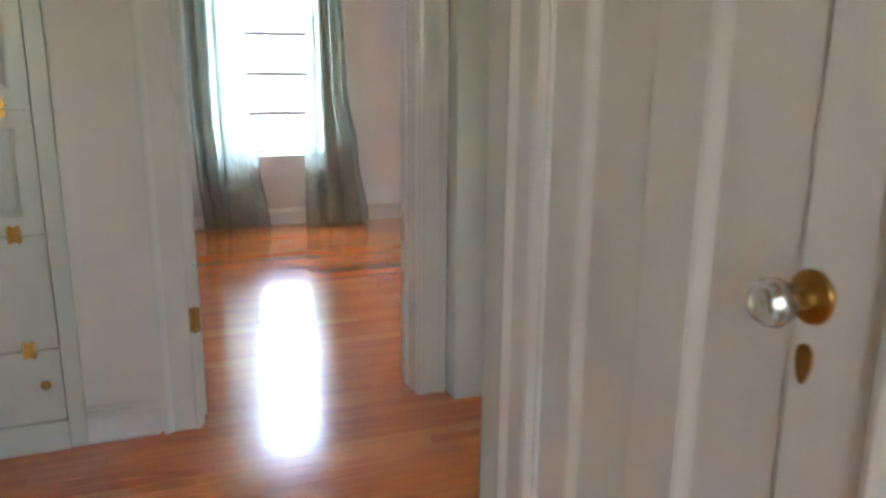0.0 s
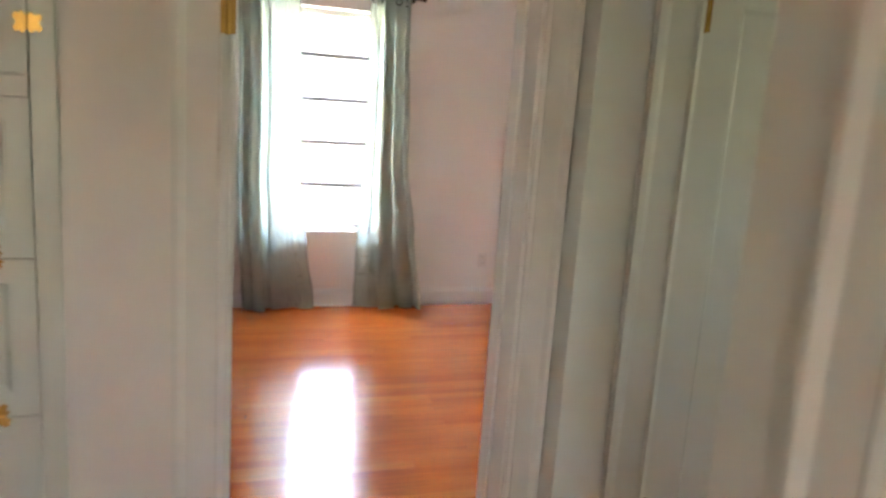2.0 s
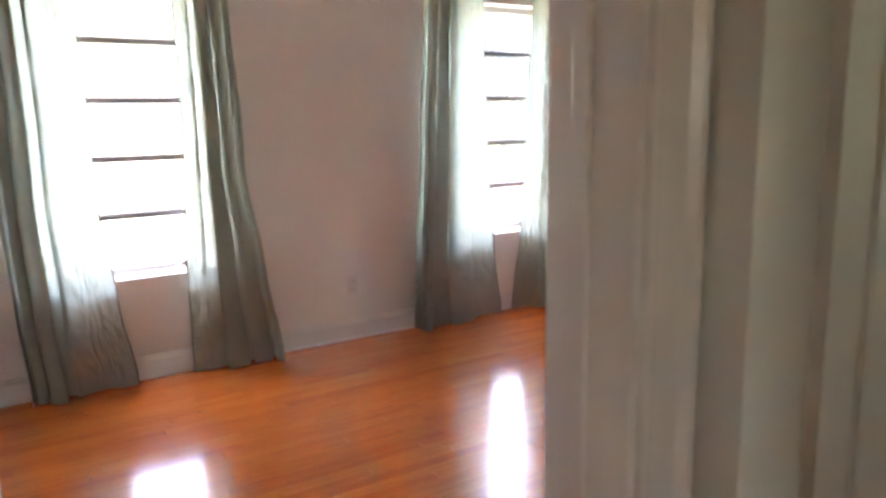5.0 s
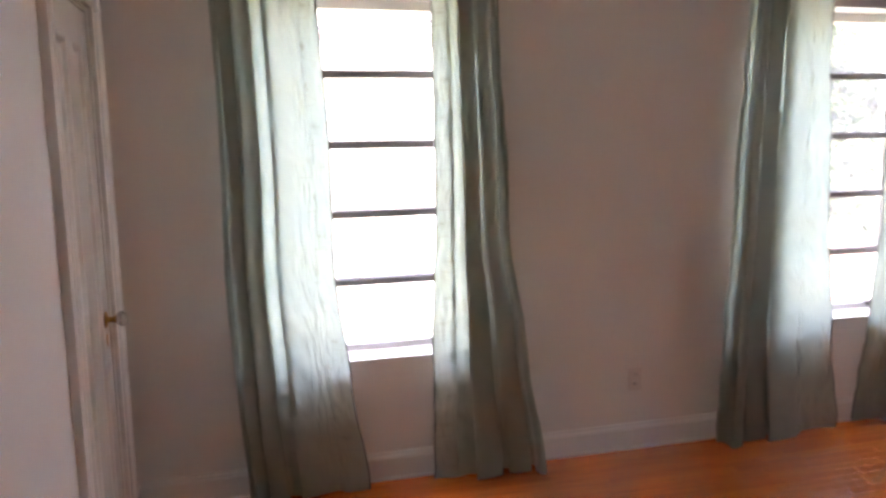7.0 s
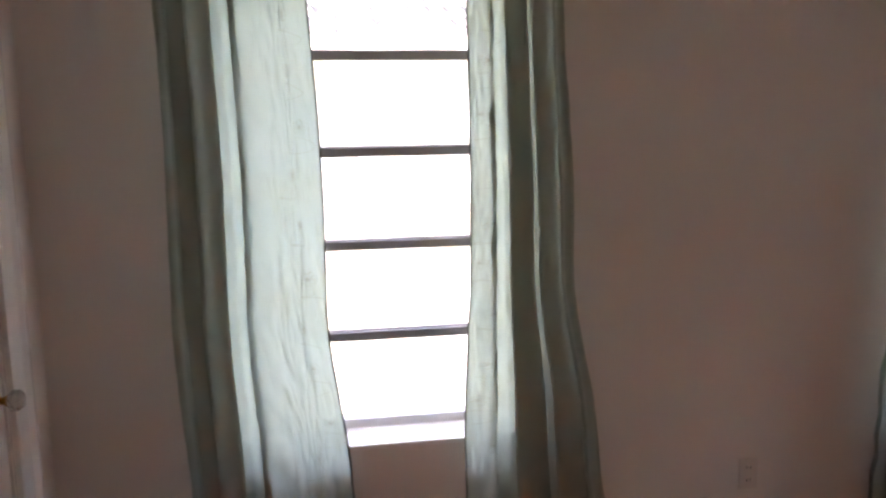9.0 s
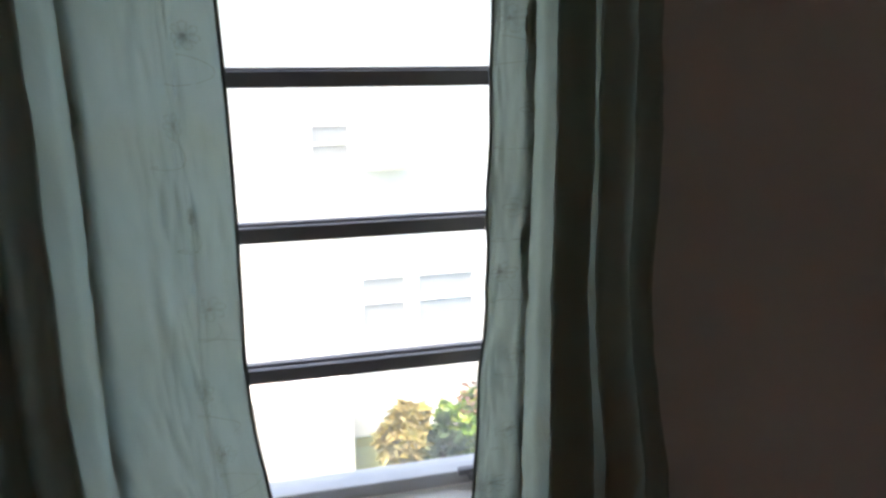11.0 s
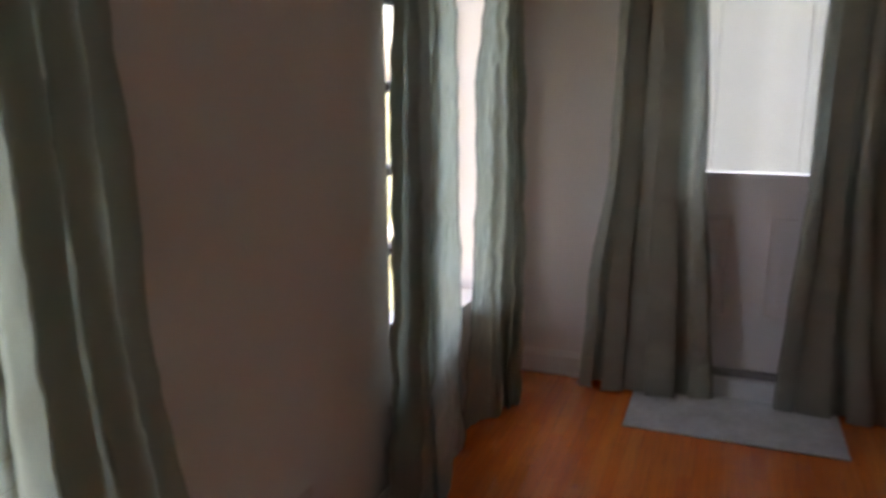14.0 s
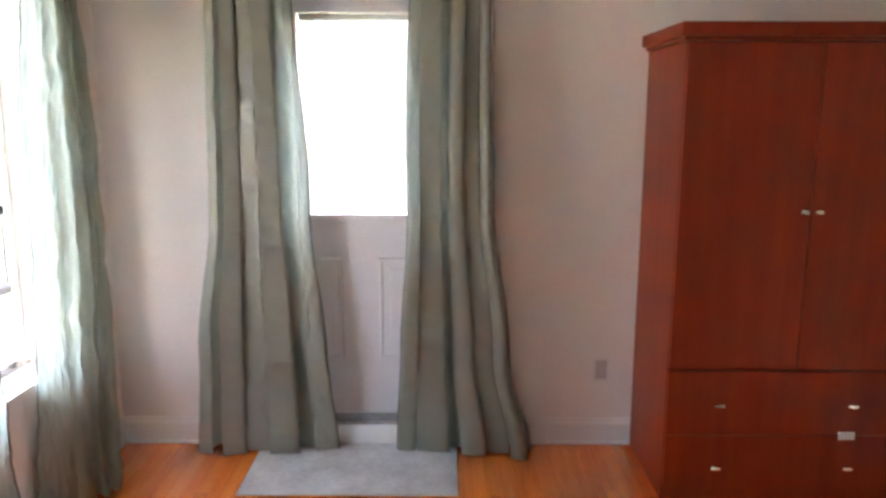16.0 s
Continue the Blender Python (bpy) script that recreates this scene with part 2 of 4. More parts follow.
def box(bm, x0, x1, y0, y1, z0, z1, bevel=0.0, seg=2):
    m = Matrix.Translation(((x0 + x1) / 2, (y0 + y1) / 2, (z0 + z1) / 2)) @ Matrix.Diagonal((abs(x1 - x0), abs(y1 - y0), abs(z1 - z0), 1))
    r = bmesh.ops.create_cube(bm, size=1, matrix=m)
    if bevel:
        es = list({e for v in r["verts"] for e in v.link_edges})
        bmesh.ops.bevel(bm, geom=es, offset=bevel, segments=seg, affect='EDGES', profile=0.5)
    return bm


def B(*a, **k):
    return box(bmesh.new(), *a, **k)


def prism(bm, outline, a, b, axis):
    """Extrude a closed outline (pairs) from a to b along axis; the pairs are the two other axes in xyz order."""
    def P3(p, s):
        return {"x": (s, p[0], p[1]), "y": (p[0], s, p[1]), "z": (p[0], p[1], s)}[axis]
    v0 = [bm.verts.new(P3(p, a)) for p in outline]
    v1 = [bm.verts.new(P3(p, b)) for p in outline]
    n = len(outline)
    for i in range(n):
        bm.faces.new((v0[i], v0[(i + 1) % n], v1[(i + 1) % n], v1[i]))
    bm.faces.new(v0[::-1])
    bm.faces.new(v1)
    bmesh.ops.recalc_face_normals(bm, faces=bm.faces[:])
    return bm


def lathe(bm, profile, m, n=24):
    """Turn (radius, height) pairs about z, then place by m."""
    rings = []
    for r, h in profile:
        rings.append([bm.verts.new(m @ Vector((r * math.cos(2 * math.pi * i / n), r * math.sin(2 * math.pi * i / n), h))) for i in range(n)])
    for a, b in zip(rings, rings[1:]):
        for i in range(n):
            bm.faces.new((a[i], a[(i + 1) % n], b[(i + 1) % n], b[i]))
    bm.faces.new(rings[0][::-1])
    bm.faces.new(rings[-1])
    return bm


def turn_to(p, d):
    """A placement at p whose z axis points along d."""
    return Matrix.Translation(p) @ Vector(d).to_track_quat("Z", "Y").to_matrix().to_4x4()


def rod_between(bm, a, b, r, n=14):
    a, b = Vector(a), Vector(b)
    return lathe(bm, [(r, 0), (r, (b - a).length)], turn_to(a, b - a), n)


def torus(bm, m, R, r, n=20, k=8):
    rings = []
    for i in range(n):
        a = 2 * math.pi * i / n
        rings.append([bm.verts.new(m @ Vector(((R + r * math.cos(2 * math.pi * j / k)) * math.cos(a), (R + r * math.cos(2 * math.pi * j / k)) * math.sin(a), r * math.sin(2 * math.pi * j / k)))) for j in range(k)])
    for i in range(n):
        for j in range(k):
            bm.faces.new((rings[i][j], rings[(i + 1) % n][j], rings[(i + 1) % n][(j + 1) % k], rings[i][(j + 1) % k]))
    return bm


# ---- the shell ----
XW, XE, YS, ZC = -0.87, 3.652, -3.40, 2.75
W1 = (-0.365, 0.635)
W2 = (2.09, 3.15)
WZ = (0.565, 2.20)
DOOR_Y = (-1.60, -0.76)
DOOR_Z = (-0.2, 2.27)


def wall_boxes(bm, axis, a0, a1, b0, b1, z0, z1, holes):
    """A wall along axis from a0 to a1, b0..b1 thick, with holes (a, a, z, z) through it."""
    cuts = sorted({a0, a1, *[h[0] for h in holes], *[h[1] for h in holes]})
    for s, e in zip(cuts, cuts[1:]):
        spans = [(z0, z1)]
        for h in holes:
            if h[0] <= s and h[1] >= e:
                nxt = []
                for lo, hi in spans:
                    if h[2] > lo:
                        nxt.append((lo, min(hi, h[2])))
                    if h[3] < hi:
                        nxt.append((max(lo, h[3]), hi))
                spans = [q for q in nxt if q[1] - q[0] > 1e-4]
        for lo, hi in spans:
            if axis == "x":
                box(bm, s, e, b0, b1, lo, hi)
            else:
                box(bm, b0, b1, s, e, lo, hi)
    bmesh.ops.remove_doubles(bm, verts=bm.verts[:], dist=1e-5)
    return bm


def wall(name, *a, mat=None, label=""):
    bm = bmesh.new()
    wall_boxes(bm, *a)
    bm.verts.index_update()
    dup = {}
    for f in bm.faces:
        dup.setdefault(tuple(sorted(v.index for v in f.verts)), []).append(f)
    bmesh.ops.delete(bm, geom=[f for g in dup.values() if len(g) > 1 for f in g], context='FACES_ONLY')
    return structure(part(name, bm, mat or WALL), label, "wall")


wall("wall_north", "x", XW - 0.15, XE + 0.2, 0.0, 0.24, -0.12, ZC, [(*W1, *WZ), (*W2, *WZ)], label="off-white plastered bedroom wall with two tall windows")
wall("wall_east", "y", -3.56, 0.0, XE, XE + 0.2, -0.12, ZC, [(*DOOR_Y, *DOOR_Z)], label="off-white plastered bedroom wall with an outside door")
CL = (-0.865, -0.265)
wall("wall_west", "y", YS, 0.0, XW - 0.15, XW, -0.12, ZC, [(*CL, -0.2, 2.06)], label="off-white bedroom wall with a closet door")
DW = (-0.615, 0.235)
wall("wall_south", "x", XW - 0.15, 0.345, -3.59, YS, -0.12, ZC, [(*DW, -0.2, 2.06)], label="white wall with the bedroom doorway")
CD = (0.652, 1.567)
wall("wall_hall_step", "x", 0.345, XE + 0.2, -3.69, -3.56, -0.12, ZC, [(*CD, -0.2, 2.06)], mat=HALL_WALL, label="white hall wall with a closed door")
LC = (-2.2, -1.0)
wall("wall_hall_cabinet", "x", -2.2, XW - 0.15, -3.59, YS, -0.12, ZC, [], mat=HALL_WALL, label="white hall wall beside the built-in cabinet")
HD = (-5.775, -5.045)
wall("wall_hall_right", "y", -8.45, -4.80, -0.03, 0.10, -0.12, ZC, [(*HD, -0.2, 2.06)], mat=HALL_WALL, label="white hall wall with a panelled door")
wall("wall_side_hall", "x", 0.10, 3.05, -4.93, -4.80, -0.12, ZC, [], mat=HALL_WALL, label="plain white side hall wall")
# Unseen end wall, its slot made up to carry the side hall's fill.
wall("wall_side_hall_end", "y", -4.80, -3.69, 2.92, 3.05, -0.12, ZC, [(-4.40, -4.18, 1.2, 1.9)], mat=HALL_WALL, label="white unseen side hall end wall with an added light opening")
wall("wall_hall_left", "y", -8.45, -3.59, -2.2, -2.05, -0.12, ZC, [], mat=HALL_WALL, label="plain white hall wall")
# Out of view; the opening is added only to let light into the hall.
wall("wall_hall_end", "x", -2.2, 0.10, -8.6, -8.45, -0.12, ZC, [(-1.95, -1.45, 1.45, 2.0)], mat=HALL_WALL, label="white unseen hall end wall with an added light opening")
structure(part("ceiling", B(XW - 0.3, XE + 0.2, -8.6, 0.24, ZC, ZC + 0.15), CEIL), "flat white painted ceiling", "ceiling")
structure(part("ceiling_hall", B(-2.2, XW - 0.3, -8.6, 0.24, ZC, ZC + 0.15), CEIL), "flat white hall ceiling", "ceiling")
floor = structure(part("floor", B(-2.2, XE, -8.6, 0.0, -0.12, -0.012), SUBFLOOR), "orange polished oak strip floor", "floor")


# ---- trim ----
BASE = [(0.0, 0.0), (0.018, 0.0), (0.018, 0.012), (0.014, 0.016), (0.014, 0.092), (0.016, 0.100), (0.013, 0.112), (0.007, 0.118), (0.005, 0.130), (0.0, 0.133)]


def baseboard(a, b, plane, side, axis):
    """Along axis from a to b; side says to which way the room lies."""
    bm = bmesh.new()
    if axis == "x":
        prism(bm, [(plane + side * d, z) for d, z in BASE], a, b, "x")
    else:
        prism(bm, [(plane + side * d, z) for d, z in BASE], a, b, "y")
    return structure(part("baseboard", bm, TRIM), "white moulded wooden baseboard", "baseboard")


baseboard(XW + 0.018, XE - 0.018, 0.0, -1, "x")
baseboard(DOOR_Y[1] + 0.06, 0.0, XE, -1, "y")
baseboard(-3.56, DOOR_Y[0] - 0.06, XE, -1, "y")
baseboard(CL[1] + 0.115, 0.0, XW, 1, "y")
baseboard(YS, CL[0] - 0.115, XW, 1, "y")
baseboard(-0.985, DW[0] - 0.135, -3.59, -1, "x")
baseboard(CD[1] + 0.002, 2.92, -3.69, -1, "x")
baseboard(0.10, 2.92, -4.80, 1, "x")

CASE = [(0.0, 0.0), (0.0, 0.016), (0.012, 0.020), (0.020, 0.014), (0.082, 0.014), (0.090, 0.020), (0.098, 0.026), (0.112, 0.026), (0.112, 0.0)]


def casing_leg(a, away, plane, out, z0, z1, axis, w=0.112):
    """An upright casing: a is its inner edge, away its sense along the wall, out its sense off the wall."""
    k = w / 0.112
    if axis == "x":
        return prism(bmesh.new(), [(a + away * u * k, plane + out * d) for u, d in CASE], z0, z1, "z")
    return prism(bmesh.new(), [(plane + out * d, a + away * u * k) for u, d in CASE], z0, z1, "z")


def casing_head(a, b, z, plane, out, axis):
    if axis == "x":
        return prism(bmesh.new(), [(plane + out * d, z + u) for u, d in CASE], a, b, "x")
    return prism(bmesh.new(), [(plane + out * d, z + u) for u, d in CASE], a, b, "y")


def doorway(name, lo, hi, top, f0, f1, axis, outs, label, w=(0.112, 0.112), stop=None, cased=(True, True)):
    """Jamb lining through the wall from face f0 to f1, and casings on the faces in outs [(face, sense)]."""
    fr = structure(thing(name, ((lo + hi) / 2, (f0 + f1) / 2, 0) if axis == "x" else ((f0 + f1) / 2, (lo + hi) / 2, 0), label, "door frame"))
    t = 0.018

    def bx(a0, a1, b0, b1, z0, z1):
        return B(a0, a1, b0, b1, z0, z1, 0.003) if axis == "x" else B(b0, b1, a0, a1, z0, z1, 0.003)
    part("jamb", bx(lo + 0.001, lo + t, f0, f1, 0, top), TRIM, fr)
    part("jamb", bx(hi - t, hi - 0.001, f0, f1, 0, top), TRIM, fr)
    part("head_jamb", bx(lo + t, hi - t, f0, f1, top - t, top - 0.001), TRIM, fr)
    if stop is not None:
        part("stop", bx(lo + t, lo + t + 0.012, stop, stop + 0.035, 0, top - t), TRIM, fr)
        part("stop", bx(hi - t - 0.012, hi - t, stop, stop + 0.035, 0, top - t), TRIM, fr)
    for face, s in outs:
        if cased[0]:
            part("casing", casing_leg(lo + 0.006, -1, face, s, 0, top, axis, w[0]), TRIM, fr)
        if cased[1]:
            part("casing", casing_leg(hi - 0.006, 1, face, s, 0, top, axis, w[1]), TRIM, fr)
        part("head_casing", casing_head(lo - w[0], hi + w[1], top, face, s, axis), TRIM, fr)
    return fr


bed_frame = doorway("door_frame_1", *DW, 2.06, -3.59, YS, "x", [(-3.59, -1), (YS, 1)], "white moulded frame of the open bedroom doorway", (0.13, 0.104), -3.50)
doorway("door_frame_2", *CD, 2.06, -3.69, -3.56, "x", [(-3.69, -1)], "white moulded frame of a closed hall door", (0.15, 0.02), cased=(True, False))
doorway("door_frame_3", *HD, 2.06, -0.03, 0.10, "y", [(-0.03, -1)], "white moulded frame of a panelled hall door")
doorway("door_frame_4", *CL, 2.06, XW - 0.15, XW, "y", [(XW, 1)], "white moulded frame of the closet door")


def butt_hinge(parent, p, axis, n=1):
    """A brass hinge leaf with its knuckle, upright at p."""
    bm = bmesh.new()
    x, y, z = p
    if axis == "x":
        box(bm, x - 0.001, x + 0.002, y - 0.018, y + 0.018, z - 0.045, z + 0.045, 0.0006)
    else:
        box(bm, x - 0.018, x + 0.018, y - 0.001, y + 0.002, z - 0.045, z + 0.045, 0.0006)
    rod_between(bm, (x, y, z - 0.048), (x, y, z + 0.048), 0.0065, 10)
    return part("hinge", bm, BRASS, parent, "brass butt hinge")


for z in (0.415, 1.75):
    butt_hinge(bed_frame, (DW[0] + 0.006, -3.612, z), "y")


def leaf_mesh(w, h, panels, th=0.035):
    """Stiles and rails with recessed moulded panels, front face at y=0."""
    bm = bmesh.new()
    xs = sorted({0, w, *[p[0] for p in panels], *[p[1] for p in panels]})
    zs = sorted({0, h, *[p[2] for p in panels], *[p[3] for p in panels]})
    def inside(x, z):
        return any(p[0] < x < p[1] and p[2] < z < p[3] for p in panels)
    for x0, x1 in zip(xs, xs[1:]):
        for z0, z1 in zip(zs, zs[1:]):
            if not inside((x0 + x1) / 2, (z0 + z1) / 2):
                v = [bm.verts.new((x, 0, z)) for x, z in ((x0, z0), (x1, z0), (x1, z1), (x0, z1))]
                bm.faces.new(v)
    prof = [(0.0, 0.0), (0.003, 0.0015), (0.006, 0.0005), (0.010, 0.003), (0.019, 0.011), (0.025, 0.014), (0.030, 0.014)]
    for p in panels:
        prev = None
        for ins, dep in prof:
            q = [(p[0] + ins, p[2] + ins), (p[1] - ins, p[2] + ins), (p[1] - ins, p[3] - ins), (p[0] + ins, p[3] - ins)]
            vs = [bm.verts.new((x, dep, z)) for x, z in q]
            if prev:
                for i in range(4):
                    bm.faces.new((prev[i], prev[(i + 1) % 4], vs[(i + 1) % 4], vs[i]))
            prev = vs
        bm.faces.new(prev)
    # edges and back
    c = [(0, 0), (w, 0), (w, h), (0, h)]
    f = [bm.verts.new((x, 0, z)) for x, z in c]
    b = [bm.verts.new((x, th, z)) for x, z in c]
    for i in range(4):
        bm.faces.new((f[i], b[i], b[(i + 1) % 4], f[(i + 1) % 4]))
    bm.faces.new(b[::-1])
    bmesh.ops.remove_doubles(bm, verts=bm.verts[:], dist=1e-5)
    bmesh.ops.recalc_face_normals(bm, faces=bm.faces[:])
    return bm


def panel_door(name, M, w, h, panels, knob_x, label, glass_knob=True, hinge_x=None, kz=0.945, th=0.035):
    """A panelled leaf, width along x, front face at y=0 looking to -y, placed by M; panels are (x0, x1, z0, z1)."""
    d = structure(thing(name, M.translation, label, "door"))
    bm = leaf_mesh(w, h, panels, th)
    bm.transform(M)
    leaf = part("leaf", bm, DOORP, d)
    bm = bmesh.new()
    lathe(bm, [(0.0, 0.0), (0.031, 0.0), (0.031, 0.003), (0.027, 0.006), (0.015, 0.009), (0.011, 0.012), (0.011, 0.030), (0.016, 0.034), (0.016, 0.038), (0.0, 0.039)], M @ turn_to((knob_x, 0, kz), (0, -1, 0)), 28)
    part("rosette", bm, BRASS, leaf, "brass knob rose", True)
    bm = bmesh.new()
    lathe(bm, [(0.0, 0.036), (0.015, 0.037), (0.024, 0.044), (0.029, 0.054), (0.028, 0.064), (0.021, 0.073), (0.010, 0.077), (0.0, 0.077)], M @ turn_to((knob_x, 0, kz), (0, -1, 0)), 12)
    part("knob", bm, KNOBGLASS if glass_knob else BRASS, leaf, "faceted clear glass knob")
    bm = bmesh.new()
    prof = []
    for i in range(16):
        a = 2 * math.pi * i / 16
        prof.append((knob_x + 0.011 * math.sin(a) * (1.0 + 0.35 * math.cos(a)), kz - 0.078 + 0.024 * math.cos(a)))
    prism(bm, prof, -0.003, 0.0, "y")
    bm.transform(M)
    part("keyhole_plate", bm, BRASS, leaf, "small brass keyhole plate")
    if hinge_x is not None:
        for z in (0.336, 1.86):
            bm = bmesh.new()
            box(bm, hinge_x - 0.003, hinge_x + 0.020, -0.003, 0.001, z - 0.045, z + 0.045, 0.0006)
            rod_between(bm, (hinge_x, -0.005, z - 0.048), (hinge_x, -0.005, z + 0.048), 0.0065, 10)
            bm.transform(M)
            part("hinge", bm, BRASS, leaf, "brass butt hinge")
    return d


KNOBGLASS, _nt, _b = nodes_of("clear_knob_glass")
_b.inputs["Base Color"].default_value = (0.92, 0.93, 0.92, 1)
_b.inputs["Roughness"].default_value = 0.04
_b.inputs["Transmission Weight"].default_value = 0.85
_b.inputs["IOR"].default_value = 1.5


def tall_panels(w, h, stile=0.095, mid=0.10):
    m0, m1 = w / 2 - mid / 2, w / 2 + mid / 2
    return [(stile, m0, 0.21, h - 0.13), (m1, w - stile, 0.21, h - 0.13)]


cw = CD[1] - CD[0] - 0.044
panel_door("door_2", pose(CD[0] + 0.022, -3.680, 0.008), cw, 2.028, tall_panels(cw, 2.028, 0.12, 0.103), cw - 0.068, "closed white panelled hall door with a glass knob", hinge_x=0.0, kz=0.895)
hw = HD[1] - HD[0] - 0.044
panel_door("door_3", pose(-0.024, HD[1] - 0.022, 0.008, 0, 0, -90), hw, 2.028, tall_panels(hw, 2.028, 0.10, 0.107), hw - 0.088, "closed white panelled hall door with a glass knob", True, kz=1.032)
lw = CL[1] - CL[0] - 0.044
panel_door("door_4", pose(XW - 0.008, CL[0] + 0.022, 0.008, 0, 0, 90), lw, 2.028, tall_panels(lw, 2.028, 0.085, 0.08), lw - 0.055, "closed white panelled closet door with a glass knob", hinge_x=0.0, kz=0.912)
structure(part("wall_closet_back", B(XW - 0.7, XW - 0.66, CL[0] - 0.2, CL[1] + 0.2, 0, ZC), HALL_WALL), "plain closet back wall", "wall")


# ---- built-in hall cabinet ----
def linen_cabinet():
    y = -3.59
    c = thing("linen_cabinet", (-1.45, y, 0), "white built-in linen cabinet with drop doors and brass butterfly hinges", "cabinet")
    x0, x1 = -1.95, -0.985
    part("side_stile", B(x1 - 0.055, x1, y - 0.022, y - 0.001, 0.0, 2.3, 0.003), CABP, c)
    part("side_stile", B(x0, x0 + 0.055, y - 0.022, y - 0.001, 0.0, 2.3, 0.003), CABP, c)
    part("plinth", B(x0 + 0.055, x1 - 0.055, y - 0.030, y - 0.001, 0.0, 0.105, 0.003), CABP, c)
    rows = [(0.110, 0.362), (0.366, 0.750), (0.754, 1.146), (1.150, 1.520), (1.578, 2.25)]
    for i, (z0, z1) in enumerate(rows):
        xa, xb = x0 + 0.058, x1 - 0.058
        W, Hh = xb - xa, z1 - z0
        bm = leaf_mesh(W, Hh, [(0.05, W - 0.05, 0.05, Hh - 0.05)] if i >= 2 else [], 0.018)
        bm.transform(Matrix.Translation((xa, y - 0.020, z0)))
        door = part("cabinet_door", bm, CABP, c)
        if i == 0:
            for kx in (-1.092, -1.27):
                bm = bmesh.new()
                lathe(bm, [(0.0, 0), (0.006, 0), (0.006, 0.010), (0.014, 0.014), (0.016, 0.020), (0.011, 0.026), (0.0, 0.027)], turn_to((kx, y - 0.020, 0.247), (0, -1, 0)), 16)
                part("knob", bm, BRASS, door, "small brass knob", True)
    part("rail", B(x0 + 0.058, x1 - 0.058, y - 0.020, y - 0.002, 1.524, 1.574, 0.0025), CABP, c)

    def butterfly(x, z, upright=True):
        half = [(0.004, 0.0), (0.017, 0.004), (0.024, 0.012), (0.016, 0.017), (0.020, 0.027), (0.011, 0.034), (0.0, 0.026)]
        pts = half + [(-a, b) for a, b in half[::-1][1:]]
        for s in (1, -1):
            k = 1.0 if s > 0 else 0.8
            o = [(a * (1 if s > 0 else 1.1), s * b * k) for a, b in pts]
            if not upright:
                o = [(b, a) for a, b in o]
            bm = prism(bmesh.new(), [(x + a, z + b) for a, b in o], y - 0.0235, y - 0.0195, "y")
            yield bm
        bm = bmesh.new()
        if upright:
            rod_between(bm, (x - 0.017, y - 0.024, z), (x + 0.017, y - 0.024, z), 0.0045, 10)
        else:
            rod_between(bm, (x, y - 0.024, z - 0.017), (x, y - 0.024, z + 0.017), 0.0045, 10)
        yield bm
    for x, z, up in ((-1.133, 1.150, 1), (-1.132, 0.754, 1), (-1.131, 0.364, 1), (-1.043, 1.69, 0), (-1.75, 1.153, 1), (-1.75, 0.759, 1), (-1.75, 0.364, 1)):
        bm = bmesh.new()
        for b in butterfly(x, z, bool(up)):
            me = bpy.data.meshes.new("tmp")
            b.to_mesh(me)
            b.free()
            bm.from_mesh(me)
            bpy.data.meshes.remove(me)
        part("hinge", bm, BRASS, c, "brass butterfly hinge")


linen_cabinet()


# ---- windows ----
Z4, SP, YB = 0.912, 0.3205, 0.188


